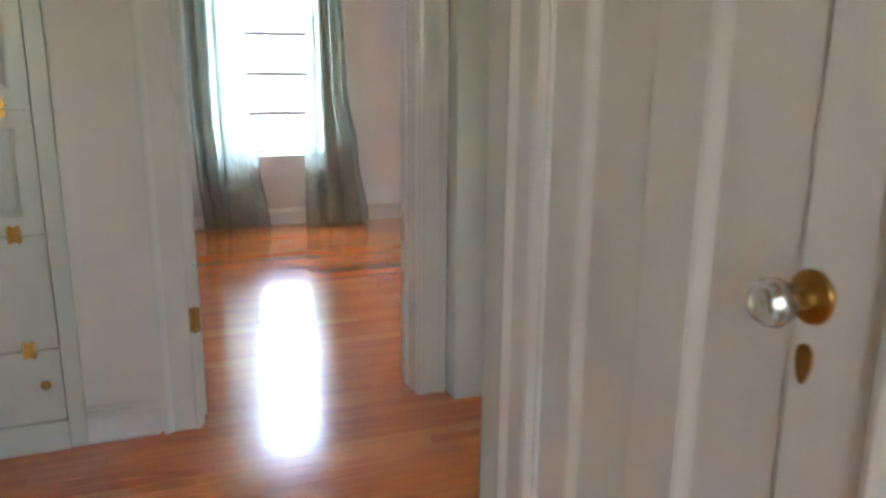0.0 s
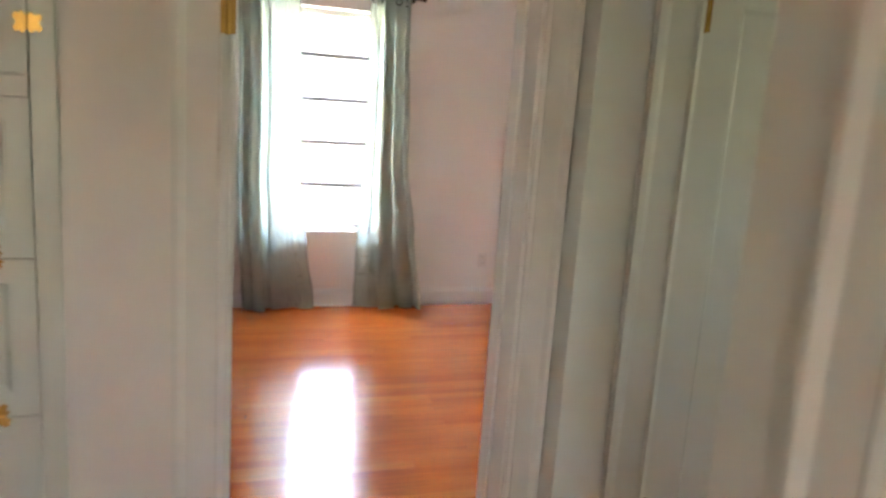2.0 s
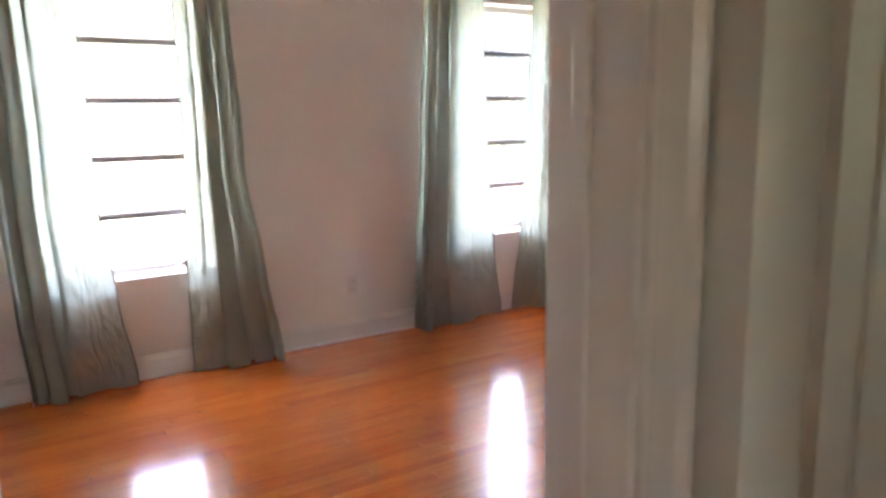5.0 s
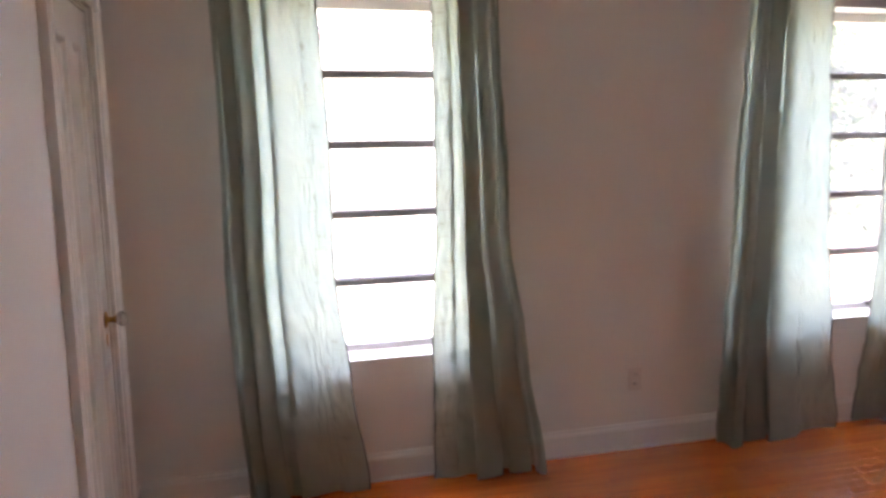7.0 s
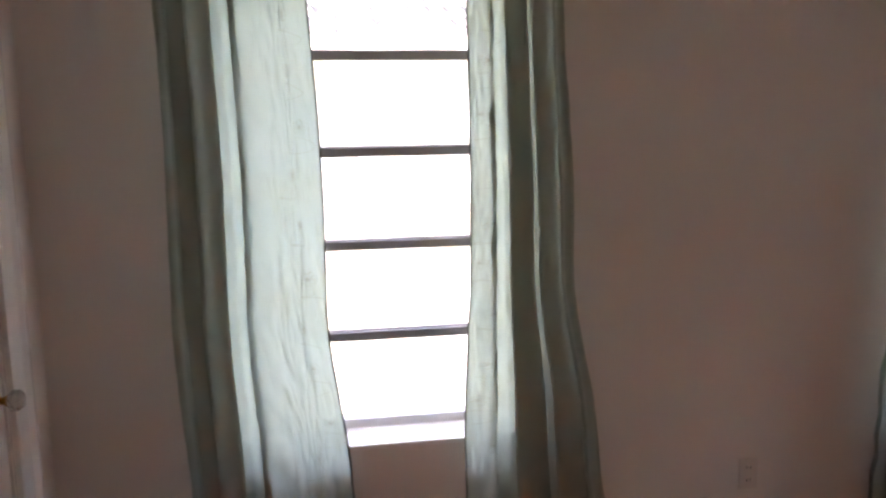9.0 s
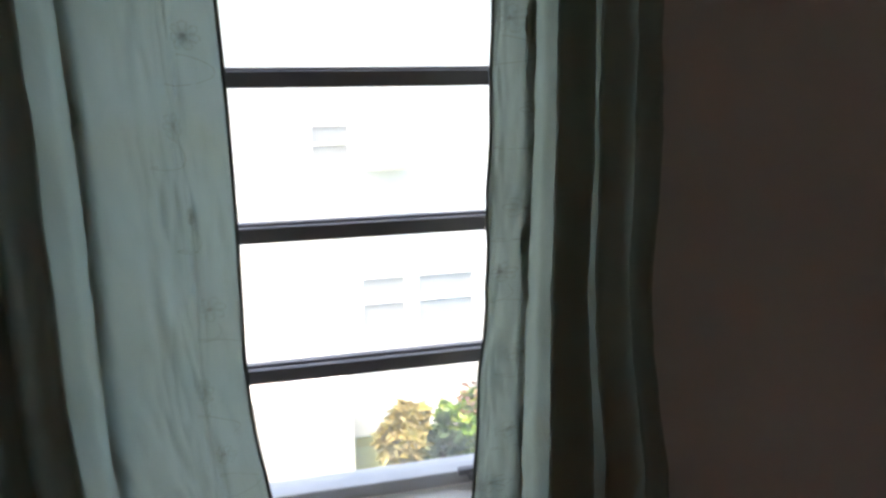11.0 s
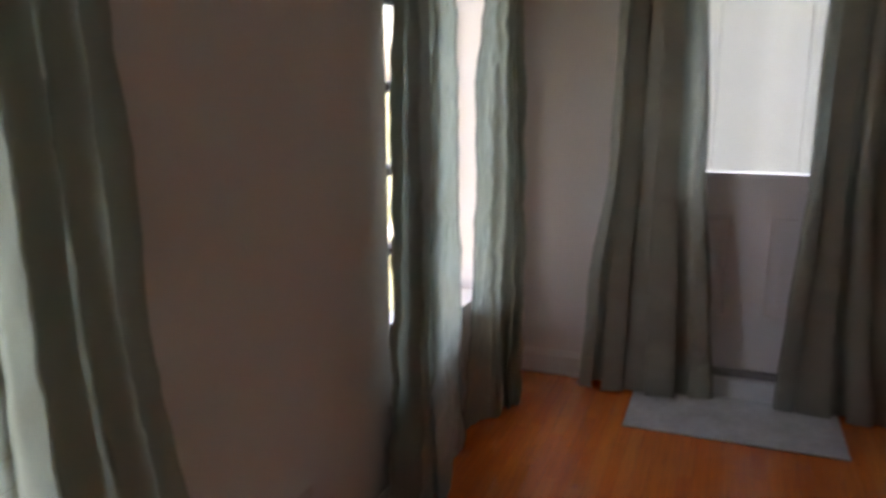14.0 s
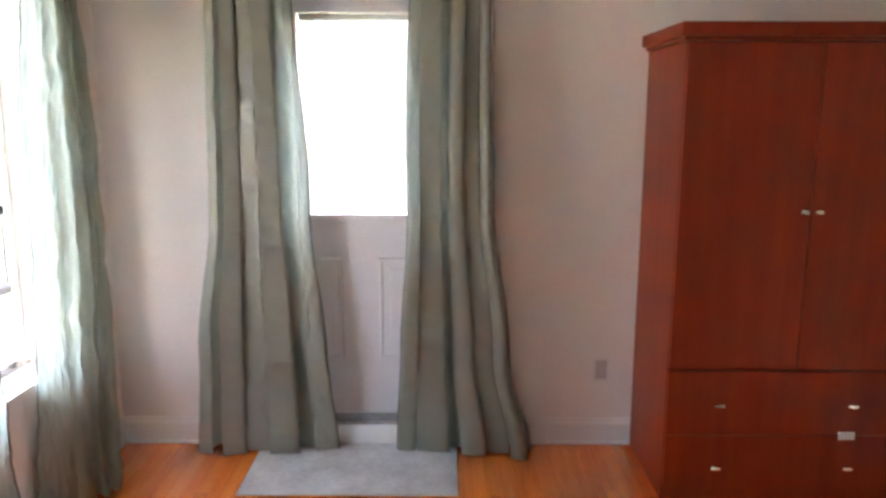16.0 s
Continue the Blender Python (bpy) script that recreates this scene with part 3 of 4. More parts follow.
def window(name, x0, x1, label):
    w = structure(thing(name, ((x0 + x1) / 2, 0.12, WZ[0]), label, "window"))
    zs, zt = WZ
    t = 0.035
    part("window_sill", B(x0 + 0.001, x1 - 0.001, -0.004, 0.15, zs, zs + 0.018, 0.004), WINW, w, "white painted inner sill")
    fr = part("window_frame", B(x0 + 0.001, x0 + t, 0.15, 0.225, zs + 0.001, zt - 0.001, 0.004), WINW, w, "white window frame side")
    part("window_frame", B(x1 - t, x1 - 0.001, 0.15, 0.225, zs + 0.001, zt - 0.001, 0.004), WINW, w, "white window frame side")
    part("window_head", B(x0 + t, x1 - t, 0.15, 0.225, zt - 0.045, zt - 0.001, 0.004), WINW, w)
    part("bottom_rail", B(x0 + t, x1 - t, 0.15, 0.222, zs + 0.019, zs + 0.055, 0.004), ALU, w, "grey aluminium bottom rail")
    zz = [zs + 0.055] + [Z4 + SP * k for k in range(4)] + [zt - 0.045]
    for k in range(4):
        z = Z4 + SP * k
        bm = bmesh.new()
        box(bm, x0 + t, x1 - t, YB - 0.022, YB - 0.004, z - 0.018, z + 0.016, 0.003)
        box(bm, x0 + t, x1 - t, YB - 0.004, YB + 0.018, z - 0.010, z + 0.022, 0.003)
        part("meeting_rail", bm, BAR, w, "dark grey pane rail")
    for z0, z1 in zip(zz, zz[1:]):
        p = part("pane", B(x0 + t + 0.001, x1 - t - 0.001, YB + 0.004, YB + 0.008, z0 + 0.004, z1 - 0.004), GLASS, w, "clear glass pane")
        p.visible_shadow = False
    for z0 in zz[1:5]:
        for sx in (x0 + t, x1 - t - 0.014):
            part("side_strip", B(sx, sx + 0.014, YB - 0.012, YB + 0.003, z0 + 0.024, z0 + 0.29, 0.002), ALU, w)
    bm = bmesh.new()
    lx = x1 - 0.13
    box(bm, lx - 0.032, lx + 0.032, 0.135, 0.155, zs + 0.050, zs + 0.066, 0.003)
    box(bm, lx - 0.010, lx + 0.010, 0.125, 0.150, zs + 0.040, zs + 0.058, 0.003)
    part("latch", bm, BAR, w, "small dark sash latch")
    bm = bmesh.new()
    lathe(bm, [(0.0, 0), (0.006, 0), (0.006, 0.02), (0.010, 0.026), (0.008, 0.036), (0.0, 0.04)], turn_to((x1 - 0.05, 0.15, zs + 0.05), (0, -1, 0.3)), 12)
    part("knob", bm, WINW, w, "small white sash knob")
    return w


window("window_1", *W1, "tall five-pane awning window with dark grey rails")
window("window_2", *W2, "tall five-pane awning window with dark grey rails")


# ---- curtains ----
def lerp_rows(rows, z):
    rows = sorted(rows)
    if z <= rows[0][0]:
        return rows[0][1:]
    for (za, *a), (zb, *b) in zip(rows, rows[1:]):
        if z <= zb:
            f = (z - za) / (zb - za)
            f = f * f * (3 - 2 * f)
            return [p + (q - p) * f for p, q in zip(a, b)]
    return rows[-1][1:]


def curtain(place, rows, folds, amp, seed, inner, label, top=2.345, bottom=0.012, grommets=6, proud=0.0, flat=1.5, stitched=False, lap=2.0, flat_from=0.5, uneven=0.5, stand=0.100):
    """A hanging panel. rows are (z, s0, s1): the two edges along the wall; place(s, d, z) puts a point d metres off the wall.
    inner is 0 or 1: the edge that lies nearer the middle of the opening and hangs flatter."""
    rng = random.Random(seed)
    c = thing("curtain", place(sum(rows[0][1:]) / 2, 0.10, bottom), label, "curtain", "curtains")
    nu, nv = 240, 130
    ph = [rng.uniform(0, 6.28) for _ in range(8)]
    bm = bmesh.new()
    grid = []
    for j in range(nv + 1):
        v = j / nv
        z = top + (bottom - top) * v
        s0, s1 = lerp_rows(rows, z)
        row = []
        for i in range(nu + 1):
            u = i / nu
            q = (1 - u) if inner == 0 else u
            # folds crowd towards the outer edge
            phase = 2 * math.pi * folds * (1 - (1 - q) ** (1 + flat)) + uneven * (math.sin(8.5 * q + ph[7]) + 0.6 * math.sin(17 * q + ph[3]))
            a = amp * (0.20 + 0.80 * (1 - q) ** (0.7 * flat)) * (0.9 + 0.25 * v)
            drift = 0.8 * v * math.sin(ph[0] + 2.6 * q) + 0.3 * math.sin(4 * v + ph[1])
            f = phase + ph[2] + drift
            deep = 0.72 + 0.42 * math.sin(0.5 * f + ph[6]) + 0.2 * math.sin(0.31 * f + ph[1])
            d = a * deep * (2 * math.sqrt(0.5 + 0.5 * math.sin(f)) - 1.15 + 0.14 * math.sin(2 * f + ph[3]))
            d += 0.010 * math.sin(9 * v + 7 * q + ph[4]) * v
            d += 0.008 * noise.noise(Vector((6 * q + seed, 7 * z, 1.3 * seed))) - 0.014 * abs(noise.noise(Vector((9 * q + 2 * z, 6 * z - 3 * q, seed * 0.7)))) - 0.007 * abs(noise.noise(Vector((20 * q, 15 * z + 6 * q, seed * 1.9)))) + 0.004 * noise.noise(Vector((22 * q, 19 * z, seed * 2.1)))
            # creases left from being folded in a packet
            d += 0.015 * (abs(math.sin(math.pi * z / 0.165 + 1.2 * noise.noise(Vector((4 * q, 2 * z, seed))))) ** 0.35 - 0.8) * max(0, 0.25 + 0.25 * q + noise.noise(Vector((5 * q, 3 * z, seed + 9.0)))) * (0.4 + 0.6 * v)
            step = abs(s1 - s0) / (2 * math.pi * folds * max(0.45, (1 + flat) * (1 - q) ** flat))
            side = -(0.25 + (lap - 0.25) / (1 + math.exp((q - flat_from) * 16))) * step * math.sin(2 * f) * (1 if inner == 1 else -1)
            s = s0 + (s1 - s0) * u + side * min(1, 9 * u, 9 * (1 - u))
            s += 0.006 * math.sin(4.5 * z + ph[5]) * (1 if (i < 3 or i > nu - 3) else 0.4)
            off = 0.100 + (stand - 0.100) * min(1, 3 * v) + proud * q * min(1, 3 * v) + 0.028 * v * (1 - q)
            row.append(bm.verts.new(place(s, max(0.026, off + d), z + 0.006 * math.sin(12 * u + ph[6]) * v)))
        grid.append(row)
    for a, b in zip(grid, grid[1:]):
        for i in range(nu):
            bm.faces.new((a[i], a[i + 1], b[i + 1], b[i]))
    edge = nu if inner == 1 else 0
    line = [r[edge].co.copy() for r in grid]
    foot = [v.co.copy() for v in grid[-1]]
    heads = [grid[2][max(2, min(nu - 2, int(nu * (k + 0.5) / grommets)))].co.copy() for k in range(grommets)]
    net = [[v.co.copy() for v in r] for r in grid]
    body = part("fabric", bm, CLOTH, c, smooth=True)

    def ribbon(pts, w):
        b2 = bmesh.new()
        prev = None
        for k, p in enumerate(pts):
            ring = [b2.verts.new(p + Vector(o)) for o in ((w, 0, 0), (0, w, 0), (-w, 0, 0), (0, -w, 0))]
            if prev:
                for i in range(4):
                    b2.faces.new((prev[i], prev[(i + 1) % 4], ring[(i + 1) % 4], ring[i]))
            prev = ring
        return b2
    part("hem", ribbon(line, 0.0035), HEM, c, "dark stitched side hem", True)
    if stitched:
        b4 = bmesh.new()

        def on(u, v):
            i, j = max(0.0, min(nu - 1.001, u * nu)), max(0.0, min(nv - 1.001, v * nv))
            a, b = int(i), int(j)
            f, g = i - a, j - b
            return net[b][a] * (1 - f) * (1 - g) + net[b][a + 1] * f * (1 - g) + net[b + 1][a] * (1 - f) * g + net[b + 1][a + 1] * f * g

        def stitch(pts, w=0.0005):
            prev = None
            for u, v in pts:
                p = on(u, v) - nrm * -0.0012
                ring = [b4.verts.new(p + Vector(o)) for o in ((w, 0, 0), (0, 0, w), (-w, 0, 0), (0, 0, -w))]
                if prev:
                    for k in range(4):
                        b4.faces.new((prev[k], prev[(k + 1) % 4], ring[(k + 1) % 4], ring[k]))
                prev = ring
        nrm = (Vector(place(0, 1, 0)) - Vector(place(0, 0, 0))).normalized()
        wid = abs(rows[0][2] - rows[0][1]) * 1.1
        for k in range(13):
            v0 = 0.10 + 0.066 * k + rng.uniform(-0.01, 0.01)
            q0 = (0.90, 0.82, 0.86)[k % 3] + rng.uniform(-0.03, 0.03)
            u0 = q0 if inner == 1 else 1 - q0
            R = rng.uniform(0.016, 0.026)
            for m in range(7):
                an = 6.28 * m / 7 + k
                loop = []
                for n2 in range(9):
                    tt = n2 / 8
                    aa = an + 0.42 * math.sin(2 * math.pi * tt) * (1 - 0.3 * tt)
                    rr = R * (1 - abs(2 * tt - 1) ** 1.6)
                    loop.append((u0 + rr * math.cos(aa) / wid, v0 + rr * math.sin(aa) / (top - bottom)))
                stitch(loop)
            curl = [(u0 + (0.01 + 0.05 * n2 / 14) * math.cos(k + 0.45 * n2) / wid, v0 + (0.03 + 0.045 * n2 / 14) / (top - bottom) + 0.012 * math.sin(k + 0.45 * n2) / (top - bottom)) for n2 in range(15)]
            stitch(curl)
        em = part("embroidery", b4, STITCH, c, "fine stitched flower outlines")
        em["kind"] = "stuff"
    for p in heads:
        b3 = bmesh.new()
        n = Vector(place(0, 1, 0)) - Vector(place(0, 0, 0))
        torus(b3, turn_to(p + Vector((0, 0, -0.035)), n), 0.023, 0.006, 18, 6)
        part("grommet", b3, BRONZE, c, "dark bronze eyelet ring", True)
    return c


def north(s, d, z):
    return Vector((s, -d, z))


def east(s, d, z):
    return Vector((XE - d, s, z))


CUR = "sage green taffeta curtain hanging from a bronze rod"
curtain(north, [(2.345, -0.45, -0.030), (1.1, -0.445, 0.005), (0.5, -0.43, 0.055), (0.01, -0.40, 0.120)], 3.3, 0.052, 3, 1, "sage green taffeta curtain with a wide flat embroidered fold", stitched=True)
curtain(north, [(2.345, 0.465, 0.745), (1.2, 0.455, 0.77), (0.6, 0.435, 0.86), (0.01, 0.425, 0.935)], 3.1, 0.054, 8, 0, "sage green embroidered taffeta curtain hanging from a bronze rod", stitched=True, flat=0.7, flat_from=0.75)
curtain(north, [(2.345, 2.045, 2.50), (1.2, 1.98, 2.52), (0.6, 1.945, 2.58), (0.01, 1.92, 2.635)], 3.1, 0.052, 14, 1, CUR, flat=1.2, flat_from=0.62)
curtain(north, [(2.345, 2.94, 3.255), (1.2, 2.915, 3.24), (0.6, 2.85, 3.20), (0.01, 2.80, 3.195)], 3.0, 0.046, 21, 0, CUR, proud=-0.105, flat=1.8, flat_from=0.35, stand=0.15)
curtain(east, [(2.345, -0.92, -0.555), (1.2, -0.965, -0.52), (0.5, -1.04, -0.45), (0.01, -1.075, -0.415)], 4.3, 0.072, 27, 0, "sage green taffeta curtain beside the outside door", flat=0.45, lap=2.05, flat_from=0.95, uneven=0.8)
curtain(east, [(2.345, -1.80, -1.44), (1.2, -1.81, -1.415), (0.5, -1.90, -1.39), (0.01, -2.01, -1.365)], 4.4, 0.070, 35, 1, "sage green taffeta curtain flaring beside the outside door", flat=0.45, lap=2.05, flat_from=0.95, uneven=0.8)


def curtain_rod(place, a, b, z, label):
    r = thing("curtain_rod", place((a + b) / 2, 0.095, z), label, "curtain rod", "curtain rods")
    part("rod", rod_between(bmesh.new(), place(a, 0.095, z), place(b, 0.095, z), 0.0095), BRONZE, r, smooth=True)
    for s, d in ((a, -1), (b, 1)):
        bm = bmesh.new()
        lathe(bm, [(0.0095, 0), (0.013, 0.004), (0.013, 0.010), (0.009, 0.014), (0.017, 0.026), (0.019, 0.034), (0.014, 0.044), (0.0, 0.049)], turn_to(place(s, 0.095, z), Vector(place(d, 0, 0)) - Vector(place(0, 0, 0))), 16)
        part("finial", bm, BRONZE, r, smooth=True)
        bm = bmesh.new()
        s2 = s - d * 0.03
        rod_between(bm, place(s2, 0.0, z), place(s2, 0.095, z), 0.006, 10)
        lathe(bm, [(0.0, 0), (0.022, 0), (0.020, 0.006), (0.0, 0.007)], turn_to(place(s2, 0.001, z), Vector(place(0, 1, 0)) - Vector(place(0, 0, 0))), 16)
        part("bracket", bm, BRONZE, r)
    return r


RODL = "thin dark bronze curtain rod with ball finials"
curtain_rod(north, -0.50, 0.82, 2.31, RODL)
curtain_rod(north, 2.02, 3.31, 2.31, RODL)
curtain_rod(east, -1.88, -0.47, 2.31, RODL)


# ---- outside door ----
def outside_door():
    y0, y1 = DOOR_Y
    d = structure(thing("door_1", (XE + 0.05, (y0 + y1) / 2, 0), "closed grey-white outside door with a blind in its window", "door"))
    xf = XE + 0.030
    z0, z1 = 0.143, 2.232
    ya, yb = y0 + 0.022, y1 - 0.022
    g0, g1, gz0, gz1 = -1.455, -0.915, 1.140, 2.058
    for a, b in ((y0 + 0.001, y0 + 0.02), (y1 - 0.02, y1 - 0.001)):
        part("jamb", B(XE - 0.012, XE + 0.2, a, b, 0.0, DOOR_Z[1] - 0.001, 0.002), TRIM, d)
    part("head_jamb", B(XE - 0.012, XE + 0.2, y0 + 0.02, y1 - 0.02, 2.237, DOOR_Z[1] - 0.001, 0.002), TRIM, d)
    for a, s in ((y0, -1), (y1, 1)):
        part("casing", casing_leg(a, s, XE, -1, 0, DOOR_Z[1], "y", 0.06), TRIM, d)
    part("head_casing", casing_head(y0 - 0.06, y1 + 0.06, DOOR_Z[1], XE, -1, "y"), TRIM, d)
    bm = bmesh.new()
    box(bm, xf, xf + 0.04, ya, g0, z0, z1, 0.002)
    box(bm, xf, xf + 0.04, g1, yb, z0, z1, 0.002)
    box(bm, xf, xf + 0.04, g0, g1, gz1, z1)
    box(bm, xf, xf + 0.04, g0, g1, z0, gz0)
    leaf = part("leaf", bm, EXTDOOR, d)
    for a, b in ((-1.53, -1.272), (-1.10, -0.84)):
        bm = bmesh.new()
        for k, (ins, dep) in enumerate([(0.0, 0.001), (0.006, 0.007), (0.014, 0.007), (0.022, 0.002), (0.050, 0.002), (0.062, 0.006)]):
            vs = [bm.verts.new((xf - dep, p, q)) for p, q in ((a + ins, 0.422 + ins), (b - ins, 0.422 + ins), (b - ins, 0.930 - ins), (a + ins, 0.930 - ins))]
            if k:
                for i in range(4):
                    bm.faces.new((prev[i], prev[(i + 1) % 4], vs[(i + 1) % 4], vs[i]))
            prev = vs
        bm.faces.new(prev)
        bmesh.ops.recalc_face_normals(bm, faces=bm.faces[:])
        part("raised_panel", bm, EXTDOOR, leaf)
    fw = 0.03
    for a, b, c, e in ((g0 - fw, g1 + fw, gz1, gz1 + fw), (g0 - fw, g1 + fw, gz0 - fw, gz0), (g0 - fw, g0, gz0, gz1), (g1, g1 + fw, gz0, gz1)):
        part("window_trim", B(xf - 0.010, xf, a, b, c, e, 0.003), EXTDOOR, leaf)
    for x in (xf + 0.004, xf + 0.036):
        p = part("pane", B(x, x + 0.003, g0, g1, gz0, gz1), GLASS, leaf, "clear glass pane")
        p.visible_shadow = False
    n = 62
    bm0 = bmesh.new()
    v = []
    for k in range(7):
        a = -1 + 2 * k / 6
        v.append((0.0055 * a, 0.0016 * (1 - a * a) + 0.0075 * a))
    for p0, p1 in zip(v, v[1:]):
        q = [bm0.verts.new((p0[0], s * (g1 - g0 - 0.012) / 2, p0[1])) for s in (-1, 1)] + [bm0.verts.new((p1[0], s * (g1 - g0 - 0.012) / 2, p1[1])) for s in (1, -1)]
        bm0.faces.new(q)
    bmesh.ops.remove_doubles(bm0, verts=bm0.verts[:], dist=1e-6)
    me = mesh_of(bm0, "blind_slat", BLINDT)
    for k in range(n):
        s = new("blind_slat", me)
        s.parent = leaf
        s.matrix_basis = Matrix.Translation((xf + 0.02, (g0 + g1) / 2, gz0 + 0.012 + (gz1 - gz0 - 0.045) * k / (n - 1)))
    part("blind_rail", B(xf + 0.012, xf + 0.029, g0 + 0.004, g1 - 0.004, gz1 - 0.030, gz1 - 0.002, 0.002), BLIND, leaf)
    for yy in (g0 + 0.075, g1 - 0.075):
        part("blind_cord", rod_between(bmesh.new(), (xf + 0.011, yy, gz0 + 0.01), (xf + 0.011, yy, gz1 - 0.03), 0.0028, 6), BLIND, leaf)
    part("threshold", B(XE + 0.0, XE + 0.2, y0 + 0.02, y1 - 0.02, 0.106, 0.141, 0.004), GREYTH, d, "grey metal threshold")
    part("riser", B(XE - 0.030, XE + 0.2, y0 + 0.02, y1 - 0.02, 0.0, 0.105, 0.004), STEPW, d, "white painted step riser")
    bm = bmesh.new()
    lathe(bm, [(0.0, 0), (0.030, 0), (0.028, 0.008), (0.012, 0.012), (0.012, 0.040), (0.026, 0.050), (0.028, 0.062), (0.018, 0.072), (0.0, 0.074)], turn_to((xf, ya + 0.07, 1.03), (-1, 0, 0)), 20)
    part("knob", bm, CHROME, leaf, "nickel door knob", True)


BLINDT = cloth("white_blind_plastic", (0.70, 0.71, 0.70), (0.78, 0.82, 0.79), 0.2)
outside_door()
mat = thing("doormat", (3.33, -1.15, 0), "grey marbled slab lying before the outside door", "mat")
part("slab", B(3.118, XE - 0.032, -1.650, -0.699, 0.003, 0.010, 0.002), STONE, mat)
part("underlay", B(3.122, XE - 0.034, -1.646, -0.703, 0.0, 0.003), SLOT, mat, "thin dark underlay")


# ---- wall plates ----
def wall_plate(place, s, z, w, h, label, kind):
    p = thing("wall_outlet", place(s, 0, z), label, "outlet")
    n = Vector(place(0, 1, 0)) - Vector(place(0, 0, 0))
    a, b = Vector(place(s - w / 2, 0.0005, z - h / 2)), Vector(place(s + w / 2, 0.006, z + h / 2))
    part("plate", B(min(a.x, b.x), max(a.x, b.x), min(a.y, b.y), max(a.y, b.y), a.z, b.z, 0.002), PLASTIC, p)
    for dz in (0.024, -0.024):
        if kind == "duplex":
            a, b = Vector(place(s - 0.017, 0.0055, z + dz - 0.014)), Vector(place(s + 0.017, 0.0075, z + dz + 0.014))
            f = part("socket", B(min(a.x, b.x), max(a.x, b.x), min(a.y, b.y), max(a.y, b.y), a.z, b.z, 0.0015), PLASTIC, p)
            for ds in (-0.007, 0.007):
                a, b = Vector(place(s + ds - 0.0015, 0.007, z + dz - 0.005)), Vector(place(s + ds + 0.0015, 0.008, z + dz + 0.005))
                part("slot", B(min(a.x, b.x), max(a.x, b.x), min(a.y, b.y), max(a.y, b.y), a.z, b.z), SLOT, f)
    if kind != "duplex":
        a, b = Vector(place(s - 0.028, 0.0055, z - 0.048)), Vector(place(s + 0.028, 0.009, z + 0.048))
        part("socket", B(min(a.x, b.x), max(a.x, b.x), min(a.y, b.y), max(a.y, b.y), a.z, b.z, 0.002), PLASTGREY, p)
    return p


PLASTGREY = surface("grey_plate_insert", (0.50, 0.46, 0.44), 0.45, 0.03, 6, 90, 0.04)
wall_plate(north, 1.492, 0.362, 0.072, 0.116, "white duplex outlet on the bedroom wall", "duplex")
wall_plate(east, -2.352, 0.384, 0.088, 0.132, "white wall plate with a grey insert", "insert")


# ---- wardrobe ----
def wardrobe():
    xf, xb = 3.082, XE - 0.020
    y1, y0 = -2.505, -3.545
    w = thing("wardrobe", ((xf + xb) / 2, (y0 + y1) / 2, 0), "tall cherry red wooden wardrobe with two doors above drawers", "wardrobe")
    part("side_panel", B(xf + 0.020, xb, y1 - 0.020, y1, 0.0, 1.885, 0.002), CHERRY, w)
    part("side_panel", B(xf + 0.020, xb, y0, y0 + 0.020, 0.0, 1.885, 0.002), CHERRY, w)
    part("back_panel", B(xb - 0.008, xb - 0.001, y0 + 0.020, y1 - 0.020, 0.02, 1.88), CHERRY, w)
    part("inner_shelf", B(xf + 0.022, xb - 0.008, y0 + 0.020, y1 - 0.020, 0.562, 0.580), CHERRY, w)
    part("plinth", B(xf + 0.030, xb - 0.008, y0 + 0.020, y1 - 0.020, 0.0, 0.06), CHERRY, w)
    bm = bmesh.new()
    box(bm, xf - 0.012, xb, y0 - 0.014, y1 + 0.014, 1.887, 1.900, 0.003)
    box(bm, xf - 0.034, xb, y0 - 0.034, y1 + 0.034, 1.901, 1.952, 0.006, 3)
    part("cornice", bm, CHERRY, w)
    ys = (y0 + y1) / 2
    for a, b, kk in ((ys + 0.0025, y1 - 0.003, ys + 0.032), (y0 + 0.003, ys - 0.0025, ys - 0.024)):
        dr = part("door", B(xf, xf + 0.019, a, b, 0.586, 1.883, 0.002), CHERRY, w)
        bm = bmesh.new()
        lathe(bm, [(0.0, 0), (0.006, 0), (0.006, 0.014), (0.012, 0.018), (0.0135, 0.024), (0.010, 0.030), (0.0, 0.031)], turn_to((xf, kk, 1.236), (-1, 0, 0)) @ Matrix.Diagonal((1.5, 0.8, 1, 1)), 16)
        part("knob", bm, CHROME, dr, "polished nickel knob", True)
    for a, b in ((0.303, 0.577), (0.062, 0.298)):
        dr = part("drawer", B(xf, xf + 0.019, y0 + 0.003, y1 - 0.003, a, b, 0.002), CHERRY, w)
        for ky in (-2.715, -3.262):
            bm = bmesh.new()
            kz = 0.437 if a > 0.2 else 0.163
            lathe(bm, [(0.0, 0), (0.006, 0), (0.006, 0.014), (0.012, 0.018), (0.0135, 0.024), (0.010, 0.030), (0.0, 0.031)], turn_to((xf, ky, kz), (-1, 0, 0)) @ Matrix.Diagonal((1.9, 0.6, 1, 1)), 16)
            part("knob", bm, CHROME, dr, "polished nickel knob", True)
    bm = bmesh.new()
    box(bm, xf - 0.004, xf, -3.29, -3.222, 0.283, 0.317, 0.003)
    part("catch_plate", bm, PLASTIC, w, "white plastic child catch")


wardrobe()


# ---- outdoors ----
GZ = -3.3


